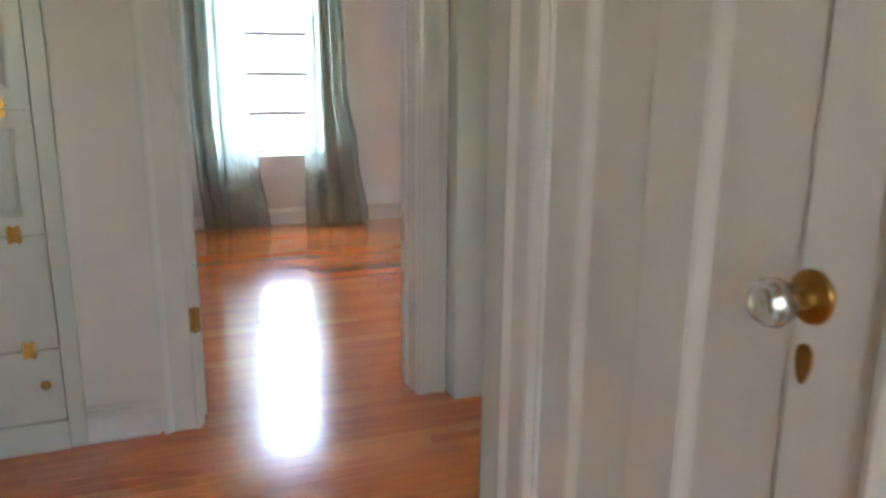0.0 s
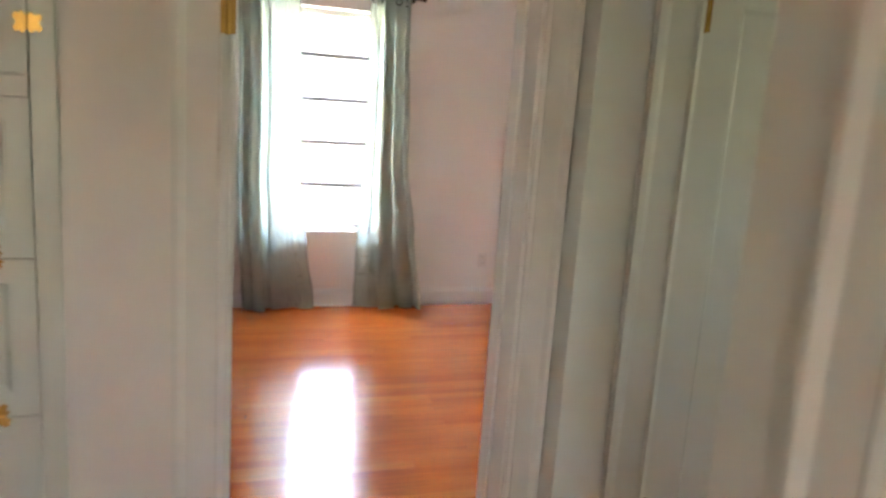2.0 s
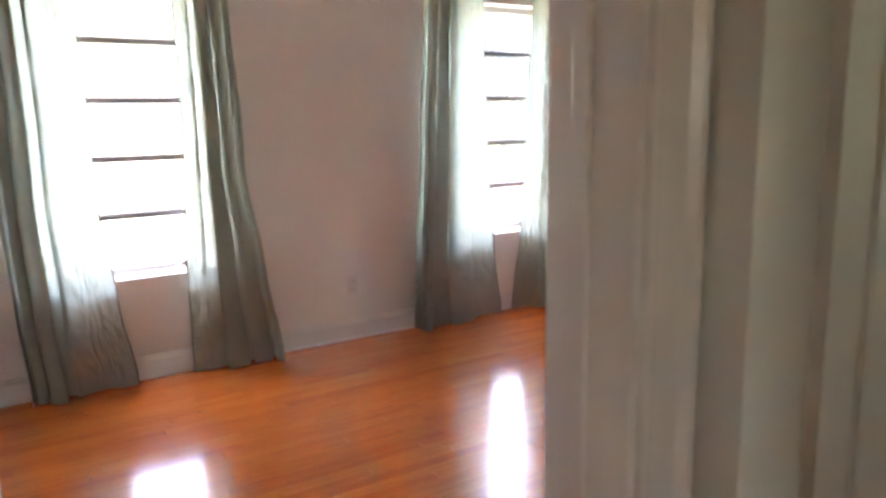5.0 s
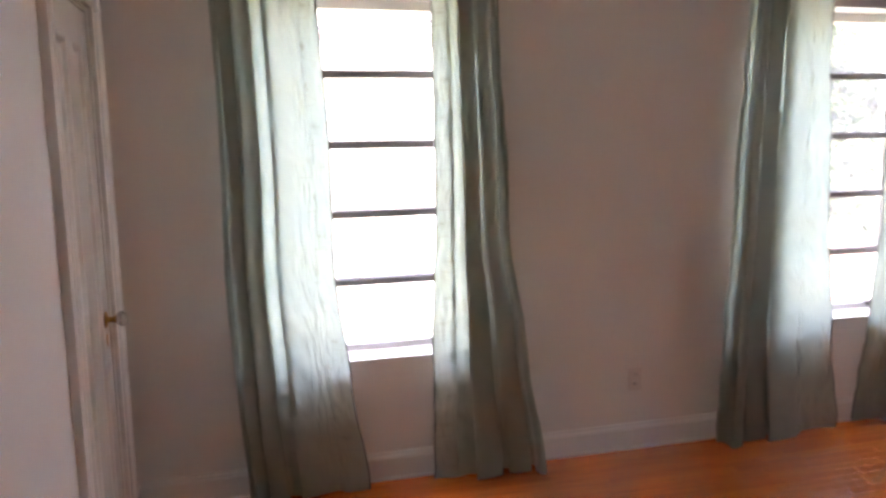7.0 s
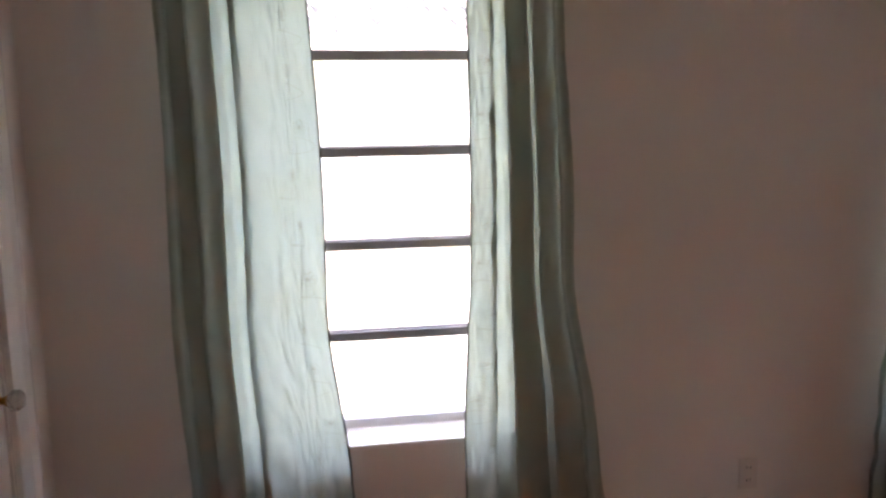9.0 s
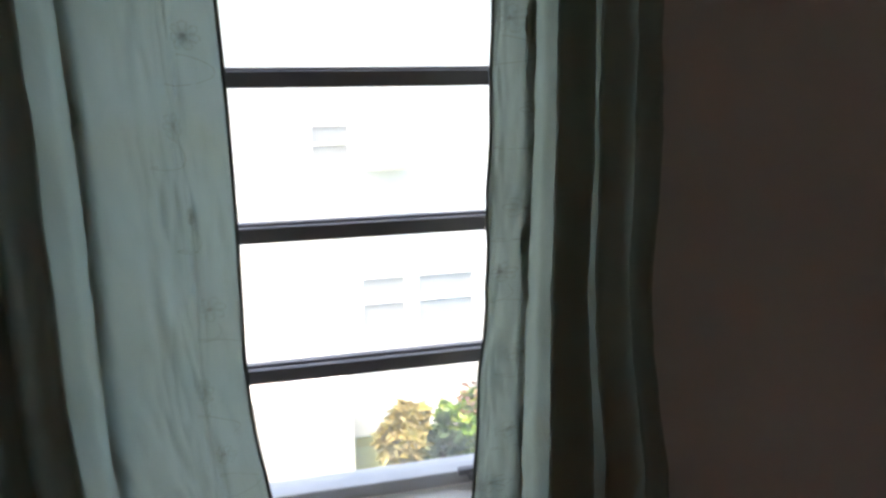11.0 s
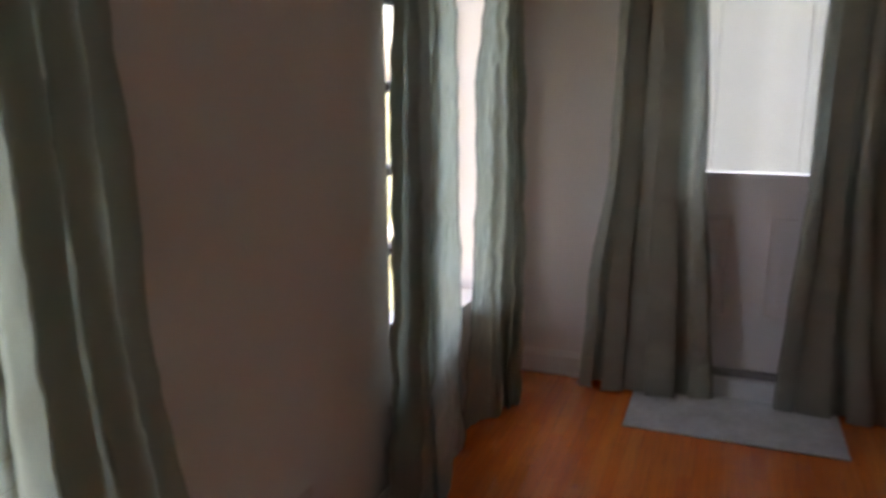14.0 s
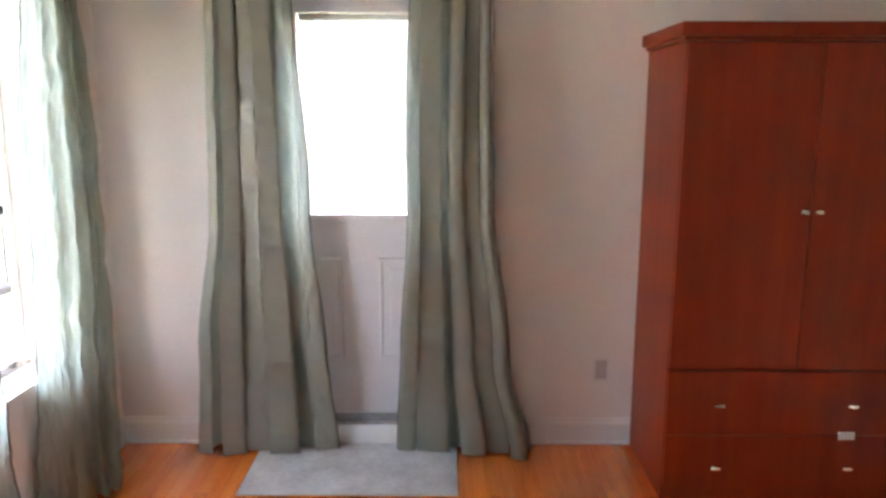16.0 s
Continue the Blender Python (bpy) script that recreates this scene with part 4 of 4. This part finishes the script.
def ground_mat():
    m, nt, b = nodes_of("lawn_and_soil")
    v = coords(nt)
    big = noise_tex(nt, v, 0.35, 6)
    fine = noise_tex(nt, v, 14, 6, 0.7)
    c = mixc(nt, big, ramp(nt, fine, [(0.3, (0.05, 0.085, 0.025)), (0.7, (0.13, 0.18, 0.06))]), ramp(nt, fine, [(0.3, (0.10, 0.085, 0.06)), (0.7, (0.17, 0.15, 0.10))]))
    link(nt, c, b.inputs["Base Color"])
    b.inputs["Roughness"].default_value = 0.9
    bump(nt, b, fine, 0.6, 0.05)
    return m


def leaf_mat(name, stops, rough=0.5):
    m, nt, b = nodes_of(name)
    geo = nt.nodes.new("ShaderNodeNewGeometry")
    link(nt, ramp(nt, geo.outputs["Random Per Island"], stops), b.inputs["Base Color"])
    b.inputs["Roughness"].default_value = rough
    return m


LEAF = leaf_mat("green_leaves", [(0.0, (0.035, 0.075, 0.015)), (0.5, (0.08, 0.17, 0.03)), (1.0, (0.19, 0.30, 0.06))])
DARKLEAF = leaf_mat("dark_tree_leaves", [(0.0, (0.015, 0.035, 0.018)), (0.6, (0.035, 0.07, 0.03)), (1.0, (0.07, 0.12, 0.05))])
REDLEAF = leaf_mat("russet_leaves", [(0.0, (0.10, 0.035, 0.025)), (0.5, (0.17, 0.075, 0.045)), (0.8, (0.22, 0.14, 0.07)), (1.0, (0.14, 0.16, 0.05))])
YELLEAF = leaf_mat("yellow_green_leaves", [(0.0, (0.10, 0.10, 0.02)), (0.5, (0.22, 0.16, 0.05)), (1.0, (0.30, 0.26, 0.08))])
VINELEAF = leaf_mat("lime_leaves", [(0.0, (0.05, 0.12, 0.02)), (0.5, (0.12, 0.23, 0.03)), (1.0, (0.28, 0.34, 0.05))], 0.4)
BARK = surface("bark", (0.12, 0.095, 0.075), 0.9, 0.2, 6, 40, 0.6, dist=0.02)
STUCCO = surface("white_stucco", (0.80, 0.80, 0.78), 0.85, 0.03, 1.5, 60, 0.4, dist=0.006)
CREAM = surface("yellow_stucco", (0.66, 0.55, 0.33), 0.85, 0.05, 1.0, 50, 0.3, dist=0.006)
PINKTILE = surface("grey_clay_tile", (0.085, 0.085, 0.095), 0.8, 0.16, 1.2, 30, 0.3, dist=0.006)
REDTILE = surface("red_clay_tile", (0.25, 0.145, 0.125), 0.8, 0.16, 1.2, 30, 0.3, dist=0.006)
ASPHALT = surface("asphalt", (0.055, 0.055, 0.058), 0.9, 0.12, 2, 90, 0.4, dist=0.01)
PATHM = surface("grey_concrete", (0.30, 0.29, 0.27), 0.9, 0.1, 2, 60, 0.3, dist=0.006)
TARP = surface("blue_tarp", (0.10, 0.36, 0.66), 0.38, 0.08, 3, 60, 0.3, dist=0.004)
SHADE = surface("grey_window_blind", (0.42, 0.43, 0.44), 0.5, 0.1, 9, 80, 0.1)
ACM = surface("beige_metal_case", (0.62, 0.58, 0.50), 0.5, 0.05, 4, 60, 0.1)
METERB = surface("pale_blue_box", (0.25, 0.45, 0.62), 0.5, 0.08, 5, 60, 0.1)
SIGNP = surface("pink_sign", (0.75, 0.55, 0.52), 0.5, 0.05)

structure(part("ground", B(-300, 300, -300, 300, GZ - 0.3, GZ), ground_mat()), "patchy lawn and bare soil", "ground")
structure(part("road", B(5.5, 30, 17.5, 27, GZ + 0.001, GZ + 0.02), ASPHALT), "dark asphalt parking lot", "road")
structure(part("pavement", B(3.9, 30, 8.9, 9.9, GZ + 0.001, GZ + 0.03), PATHM), "grey concrete path", "pavement")
for x in (7.5, 10.0, 12.5):
    part_ob = part("parking_line", B(x, x + 0.12, 19.5, 24, GZ + 0.0205, GZ + 0.024), STUCCO)
    structure(part_ob, "white painted parking line", "marking")


def tile_mesh(L, r, name, mat):
    """One barrel tile, its crown up, running along y from the eave."""
    bm = bmesh.new()
    n = 6
    rings = []
    for y, k in ((0, 1.0), (L, 0.86)):
        rings.append([bm.verts.new((r * k * math.cos(math.pi * i / n), y, r * k * 0.8 * math.sin(math.pi * i / n))) for i in range(n + 1)] + [bm.verts.new((r * k * 0.82 * math.cos(math.pi * i / n), y, r * k * 0.62 * math.sin(math.pi * i / n))) for i in range(n, -1, -1)])
    m = len(rings[0])
    for i in range(m):
        bm.faces.new((rings[0][i], rings[0][(i + 1) % m], rings[1][(i + 1) % m], rings[1][i]))
    bm.faces.new(rings[0][::-1])
    bm.faces.new(rings[1])
    bmesh.ops.recalc_face_normals(bm, faces=bm.faces[:])
    return mesh_of(bm, name, mat)


def tiled_roof(parent, x0, x1, y0, z0, slope, rows, mat, seed, pitch=0.26, L=0.42, hip=0.0):
    deck = bmesh.new()
    run = rows * L * 0.86
    a = math.atan(slope)
    prism(deck, [(y0, z0 - 0.10), (y0, z0 - 0.02), (y0 + run * math.cos(a), z0 - 0.02 + run * math.sin(a)), (y0 + run * math.cos(a), z0 - 0.10 + run * math.sin(a))], x0, x1, "x")
    if hip:
        for v in deck.verts:
            if v.co.x < x0 + 0.01 and v.co.y > y0 + 0.1:
                v.co.x += hip * run
    roof = part("roof", deck, mat, parent)
    me = tile_mesh(L, pitch * 0.52, "roof_tile", mat)
    rng = random.Random(seed)
    for i in range(int((x1 - x0) / pitch)):
        for j in range(rows):
            s = j * L * 0.86
            if hip and pitch * i < hip * s:
                continue
            t = new("roof_tile", me)
            t.parent = roof
            t.matrix_basis = Matrix.Translation((x0 + pitch * (i + 0.5) + rng.uniform(-0.008, 0.008), y0 + s * math.cos(a) - 0.03, z0 + s * math.sin(a) + 0.012 * ((j + 1) % 2))) @ pose(0, 0, 0, math.degrees(a) - 2.5, 0, rng.uniform(-1, 1))
    return roof


def house_window(parent, x0, x1, y, z0, z1):
    w = part("window", B(x0, x1, y - 0.004, y + 0.02, z0, z1), SHADE, parent, "white sash window with a drawn grey blind")
    for a, b, c, d in ((x0 - 0.05, x0, z0 - 0.05, z1 + 0.05), (x1, x1 + 0.05, z0 - 0.05, z1 + 0.05), (x0, x1, z1, z1 + 0.05), (x0, x1, z0 - 0.06, z0), (x0, x1, (z0 + z1) / 2 - 0.015, (z0 + z1) / 2 + 0.015)):
        part("frame", B(a, b, y - 0.035, y - 0.001, c, d, 0.004), STUCCO, w)
    for k in range(14):
        xx = x0 + (x1 - x0) * (k + 0.5) / 14
        part("blind_fold", B(xx - 0.012, xx + 0.012, y - 0.010, y - 0.004, z0 + 0.01, z1 - 0.01), SHADE, w)
    return w


def neighbour():
    h = thing("white_house", (-2, 11, GZ), "white two-storey stucco house with a grey tile roof", "house")
    part("wall", B(-14, 3.552, 7.5, 16, GZ, 2.80), STUCCO, h)
    part("base_band", B(-14, 3.60, 7.45, 7.5, GZ, GZ + 0.45, 0.01), STUCCO, h)
    part("corner_pilaster", B(3.552, 3.72, 7.5, 8.0, GZ, -1.55, 0.01), STUCCO, h)
    house_window(h, 2.048, 2.762, 7.5, -1.79, -1.15)
    house_window(h, 1.33, 1.86, 7.5, -1.79, -1.15)
    house_window(h, 0.78, 1.20, 7.5, 0.34, 0.76)
    tiled_roof(h, -3.2, 3.9, 6.95, 2.86, 0.42, 9, PINKTILE, 4)
    part("fascia", B(-14, 3.8, 6.89, 7.5, 2.62, 2.93, 0.01), STUCCO, h)
    low = thing("garden_wall", (-1, 6.9, GZ), "low white stucco wall beside the house", "wall")
    part("wall", B(-4, 1.04, 6.5, 7.4, GZ, -2.2, 0.02), STUCCO, low)
    ac = thing("air_conditioner", (1.62, 7.3, 0.27), "beige window air conditioner on the house wall", "air conditioner")
    part("case", B(1.30, 1.952, 7.08, 7.499, 0.27, 0.70, 0.015), ACM, ac)
    for k in range(9):
        part("louvre", B(1.36, 1.89, 7.072, 7.082, 0.31 + 0.04 * k, 0.325 + 0.04 * k, 0.002), SHADE, ac)
    mt = thing("meter_box", (3.3, 7.46, -2.24), "pale blue electric meter box with a round dial", "meter")
    part("box", B(3.12, 3.46, 7.36, 7.499, -2.42, -2.02, 0.01), METERB, mt)
    bm = bmesh.new()
    lathe(bm, [(0, 0), (0.09, 0), (0.085, 0.06), (0.0, 0.07)], turn_to((3.32, 7.36, -2.2), (0, -1, 0)), 20)
    part("dial", bm, STUCCO, mt, "round glass meter dial", True)
    part("conduit", rod_between(bmesh.new(), (3.3, 7.44, GZ), (3.3, 7.44, -2.42), 0.025, 10), STUCCO, mt)


neighbour()


def garage():
    g = thing("small_house", (8.5, 9, GZ), "low white house with a weathered red clay tile roof", "house")
    part("wall", B(6.5, 11.5, 5.5, 11.1, GZ, -1.22), STUCCO, g)
    roof = tiled_roof(g, -11.35, -5.2, 6.22, -1.14, 0.30, 12, REDTILE, 9, 0.22, 0.36)
    roof.matrix_basis = pose(0, 0, 0, 0, 0, -90)
    part("soffit", B(6.25, 11.5, 5.2, 11.33, -1.27, -1.22), STUCCO, g)


for x, y in ((9.1, 18.3), (10.9, 18.2)):
    st = thing("parking_stop", (x, y, GZ + 0.02), "pale concrete parking stop on the asphalt", "parking stop", "parking stops")
    part("block", B(x - 0.85, x + 0.85, y - 0.1, y + 0.1, GZ + 0.021, GZ + 0.16, 0.03), PATHM, st)
garage()
yb = thing("yellow_building", (14, 34, GZ), "distant yellow stucco building", "house")
part("wall", B(9, 24, 33, 40, GZ, 1.4), CREAM, yb)
part("roof", B(8.6, 24.4, 32.6, 40.4, 1.4, 1.7, 0.05), REDTILE, yb)
for k in range(5):
    part("window", B(10.2 + 2.7 * k, 11.4 + 2.7 * k, 32.95, 33.01, -1.2, 0.2, 0.02), SHADE, yb)


def leaves(bm, centre, radii, n, size, rng, hang=0.0):
    """Many small bent leaves through an uneven blob with gaps."""
    c = Vector(centre)
    lumps = [(Vector((rng.gauss(0, 0.55) * radii[0], rng.gauss(0, 0.55) * radii[1], rng.gauss(0, 0.5) * radii[2])), rng.uniform(0.25, 0.55)) for _ in range(max(6, n // 90))]
    for _ in range(n):
        o, k = rng.choice(lumps)
        d = Vector((rng.gauss(0, 1), rng.gauss(0, 1), rng.gauss(0, 1))).normalized() * rng.random() ** 0.4
        p = c + o + Vector((d.x * radii[0], d.y * radii[1], d.z * radii[2])) * k
        if p.z < GZ + 0.02:
            p.z = GZ + 0.02 + rng.random() * 0.1
        e = Euler((rng.uniform(-1.2, 1.2), rng.uniform(-1.2, 1.2), rng.uniform(0, 6.28))).to_matrix()
        s = size * rng.uniform(0.6, 1.4)
        v = [bm.verts.new(p + e @ Vector(q)) for q in ((0, -s, 0), (s * 0.42, 0, s * 0.12), (0, s, -hang * s), (-s * 0.42, 0, s * 0.12))]
        bm.faces.new((v[0], v[1], v[2]))
        bm.faces.new((v[0], v[2], v[3]))


def tree(at, height, spread, seed, mat, label, n=7000, size=0.26):
    rng = random.Random(seed)
    t = thing("tree", at, label, "tree", "trees behind the houses")
    base = Vector(at)
    bm = bmesh.new()
    prev = base
    r = 0.05 * height / 2
    pts = [base + Vector((rng.uniform(-0.2, 0.2) * k, rng.uniform(-0.2, 0.2) * k, height * 0.16 * k)) for k in range(4)]
    for k, (a, b) in enumerate(zip(pts, pts[1:])):
        lathe(bm, [(r * (1 - 0.2 * k), -0.05), (r * (1 - 0.2 * (k + 1)), (b - a).length)], turn_to(a, b - a), 10)
    tips = []
    for k in range(9):
        ang = 6.28 * k / 9 + rng.uniform(-0.3, 0.3)
        s = pts[1 + k % 3]
        e = s + Vector((math.cos(ang) * spread * rng.uniform(0.4, 0.85), math.sin(ang) * spread * rng.uniform(0.4, 0.85), height * rng.uniform(0.08, 0.46)))
        lathe(bm, [(r * 0.4, 0), (r * 0.12, (e - s).length)], turn_to(s, e - s), 7)
        tips.append(e)
    part("trunk", bm, BARK, t)
    bm = bmesh.new()
    for e in tips + [pts[-1] + Vector((0, 0, height * 0.3))]:
        leaves(bm, e, (spread * 0.5, spread * 0.5, height * 0.22), n // 10, size, rng, 0.4)
    part("crown", bm, mat, t)
    return t


for k, (x, y, hgt, sp) in enumerate(((12.6, 26.0, 6.2, 3.4), (19.0, 24.0, 6.5, 3.6), (16.5, 27.5, 8.0, 4.4), (14.6, 24.6, 5.6, 2.9), (21, 27, 9.5, 4.2), (26, 29, 11, 5), (11.0, 36, 10, 4.5), (33, 26, 9, 4.5), (27, 21, 6.5, 3.4))):
    tree((x, y, GZ), hgt, sp, 50 + k, DARKLEAF if k % 3 else LEAF, "broad dark green tree behind the parking lot", 11000, 0.24)


def shrub(at, rad, seed, mat, label, n=900, size=0.07, name="shrub"):
    rng = random.Random(seed)
    s = thing(name, at, label, "shrub", "garden shrubs")
    bm = bmesh.new()
    for k in range(7):
        a = 6.28 * k / 7
        e = Vector(at) + Vector((math.cos(a) * rad[0] * 0.5, math.sin(a) * rad[1] * 0.5, rad[2] * rng.uniform(0.7, 1.3)))
        lathe(bm, [(0.018, 0), (0.007, (e - Vector(at)).length)], turn_to(at, e - Vector(at)), 6)
    part("stems", bm, BARK, s)
    bm = bmesh.new()
    leaves(bm, (at[0], at[1], at[2] + rad[2]), rad, n, size, rng, 0.3)
    part("foliage", bm, mat, s)
    return s


shrub((4.95, 8.5, GZ), (0.62, 0.45, 0.66), 1, LEAF, "round bright green garden shrub", 3000, 0.055)
shrub((5.75, 8.8, GZ), (0.6, 0.5, 0.55), 2, LEAF, "leafy green garden shrub", 2200, 0.06)
shrub((4.35, 8.9, GZ), (0.4, 0.4, 0.42), 3, DARKLEAF, "low dark green garden shrub", 1400, 0.05)
shrub((5.2, 7.9, GZ), (0.42, 0.3, 0.32), 9, LEAF, "low bright green shrub by the path", 1500, 0.05)
shrub((4.7, 11.0, GZ), (0.9, 0.6, 0.8), 4, DARKLEAF, "dark hedge beside the small house", 2600, 0.07)
shrub((5.8, 11.6, GZ), (0.9, 0.6, 0.75), 10, LEAF, "green hedge beside the small house", 2400, 0.07)
shrub((3.3, 6.75, GZ), (0.62, 0.32, 0.46), 5, REDLEAF, "dry russet shrub against the house wall", 2600, 0.05)
shrub((2.55, 6.75, GZ), (0.34, 0.26, 0.42), 6, VINELEAF, "lime green large-leaved shrub against the house wall", 420, 0.10)
shrub((2.75, 6.95, GZ), (0.3, 0.2, 0.36), 11, VINELEAF, "lime green climbing plant against the house wall", 300, 0.10)
shrub((1.56, 6.12, GZ), (0.36, 0.30, 0.50), 7, YELLEAF, "variegated bush with long yellow and russet leaves", 700, 0.13)
shrub((2.0, 5.95, GZ), (0.46, 0.34, 0.22), 12, DARKLEAF, "low dark ground cover beside the boat", 1100, 0.055)
shrub((2.12, 6.6, GZ), (0.30, 0.24, 0.28), 8, DARKLEAF, "small dark green bush by the wall", 900, 0.06)


def banana_plant(at, height, seed):
    """A few long arching leaves from a short stem."""
    rng = random.Random(seed)
    p = thing("banana_plant", at, "tall plant with broad pale green arching leaves", "plant")
    base = Vector(at)
    part("stem", rod_between(bmesh.new(), base, base + Vector((0, 0, height * 0.55)), 0.12, 10), BARK, p)
    for k in range(9):
        a = 6.28 * k / 9 + rng.uniform(-0.3, 0.3)
        out, L = Vector((math.cos(a), math.sin(a), 0)), height * rng.uniform(0.45, 0.6)
        across = Vector((-out.y, out.x, 0))
        bm = bmesh.new()
        prev = None
        for n in range(11):
            u = n / 10
            c = base + Vector((0, 0, height * 0.5)) + out * (L * u) + Vector((0, 0, L * (1.0 * u - 1.15 * u * u)))
            w = 0.30 * math.sin(math.pi * min(1, 0.06 + 0.94 * u)) ** 0.7 + 0.01
            ring = [bm.verts.new(c + across * (w * e) + Vector((0, 0, abs(e) * 0.10))) for e in (-1, -0.5, 0, 0.5, 1)]
            if prev:
                for m in range(4):
                    bm.faces.new((prev[m], prev[m + 1], ring[m + 1], ring[m]))
            prev = ring
        part("leaf", bm, LEAF, p, smooth=True)


banana_plant((14.2, 23.2, GZ), 4.4, 3)

sg = thing("yard_sign", (5.15, 7.75, GZ), "small pink diamond sign among the shrubs", "sign")
bm = prism(bmesh.new(), [(5.15, -2.98), (5.29, -2.84), (5.15, -2.70), (5.01, -2.84)], 7.72, 7.735, "y")
part("board", bm, SIGNP, sg)
part("bar", B(5.09, 5.21, 7.712, 7.72, -2.86, -2.83), SHADE, sg)
part("post", B(5.14, 5.16, 7.736, 7.75, GZ, -2.72), SHADE, sg)


def covered_boat():
    c = thing("covered_boat", (3.8, 5.1, GZ), "boat or car wrapped in a bright blue tarpaulin", "boat")
    bm = bmesh.new()
    rng = random.Random(5)
    n, m = 44, 26
    ax0, ax1 = Vector((2.25, 4.95, 0)), Vector((6.6, 6.0, 0))
    d = (ax1 - ax0).normalized()
    side = Vector((-d.y, d.x, 0))
    L = (ax1 - ax0).length
    grid = []
    for i in range(n + 1):
        u = i / n
        hgt = 0.44 + 0.20 * min(1, u / 0.4) + 0.32 * min(1, max(0, (u - 0.34) / 0.16)) - 0.25 * max(0, u - 0.75)
        wid = 0.78 + 0.1 * math.sin(3.1 * u)
        row = []
        for j in range(m + 1):
            a = math.pi * j / m
            px = math.copysign(abs(math.cos(a)) ** 0.3, math.cos(a)) * wid
            pz = (math.sin(a) ** 0.4 if math.sin(a) > 0 else 0) * hgt
            w = noise.noise(Vector((u * 9, j * 0.35, 3.1))) * 0.05 + 0.05 * abs(math.sin(j * 0.33 + u * 9 + 2 * noise.noise(Vector((u * 3, j * 0.1, 7.7))))) ** 0.4 - 0.03
            q = ax0 + d * (L * u) + side * (px * (1 + w))
            row.append(bm.verts.new((q.x, q.y, GZ + 0.02 + max(0, pz * (1 + w)))))
        grid.append(row)
    for a, b in zip(grid, grid[1:]):
        for j in range(m):
            bm.faces.new((a[j], a[j + 1], b[j + 1], b[j]))
    bm.faces.new(grid[0])
    bm.faces.new(grid[-1][::-1])
    bmesh.ops.recalc_face_normals(bm, faces=bm.faces[:])
    part("tarpaulin", bm, TARP, c, smooth=True)


covered_boat()


# ---- oak strips of the floor ----
def lay_floor():
    wdt, gap = 0.0572, 0.0005
    rng = random.Random(11)
    shapes = {}
    rest = bmesh.new()
    near = 0

    def strip_verts(L, inset=0.0005):
        a, b = 0.0005, L - 0.0005
        w = (wdt - gap) / 2
        lo = [(a, -w, -0.010), (b, -w, -0.010), (b, w, -0.010), (a, w, -0.010)]
        mid = [(x, y, -inset) for x, y, _ in lo]
        top = [(a + inset, -w + inset, 0), (b - inset, -w + inset, 0), (b - inset, w - inset, 0), (a + inset, w - inset, 0)]
        return lo, mid, top

    def add(bm, L, off):
        rings = [[bm.verts.new(Vector(p) + off) for p in r] for r in strip_verts(L)]
        for r0, r1 in zip(rings, rings[1:]):
            for i in range(4):
                bm.faces.new((r0[i], r0[(i + 1) % 4], r1[(i + 1) % 4], r1[i]))
        bm.faces.new(rings[2])

    y = -0.001 - wdt / 2
    while y > -8.4:
        hall = y < YS
        x0, x1 = (-2.05, 2.92) if hall and y > -4.80 else (-2.05, -0.03) if hall else (XW, XE)
        x = x0 - rng.uniform(0, 0.6)
        while x < x1:
            L = rng.choice((0.4, 0.6, 0.8, 1.0, 1.2, 1.4))
            a, b = max(x, x0), min(x + L, x1)
            x += L
            if b - a < 0.05:
                continue
            L = round(b - a, 2)
            if near < 300 and y > -4.3 and not (XE - 0.6 < a and y < -2.4):
                if L not in shapes:
                    bm = bmesh.new()
                    add(bm, L, Vector())
                    shapes[L] = mesh_of(bm, "floor_strip", FLOOR)
                s = new("floor_strip", shapes[L])
                s.parent = floor
                s.matrix_basis = Matrix.Translation((a, y, 0))
                near += 1
            else:
                add(rest, b - a, Vector((a, y, 0)))
        y -= wdt
    r = part("floor_strips", rest, FLOOR, floor)
    r["kind"] = "stuff"


lay_floor()
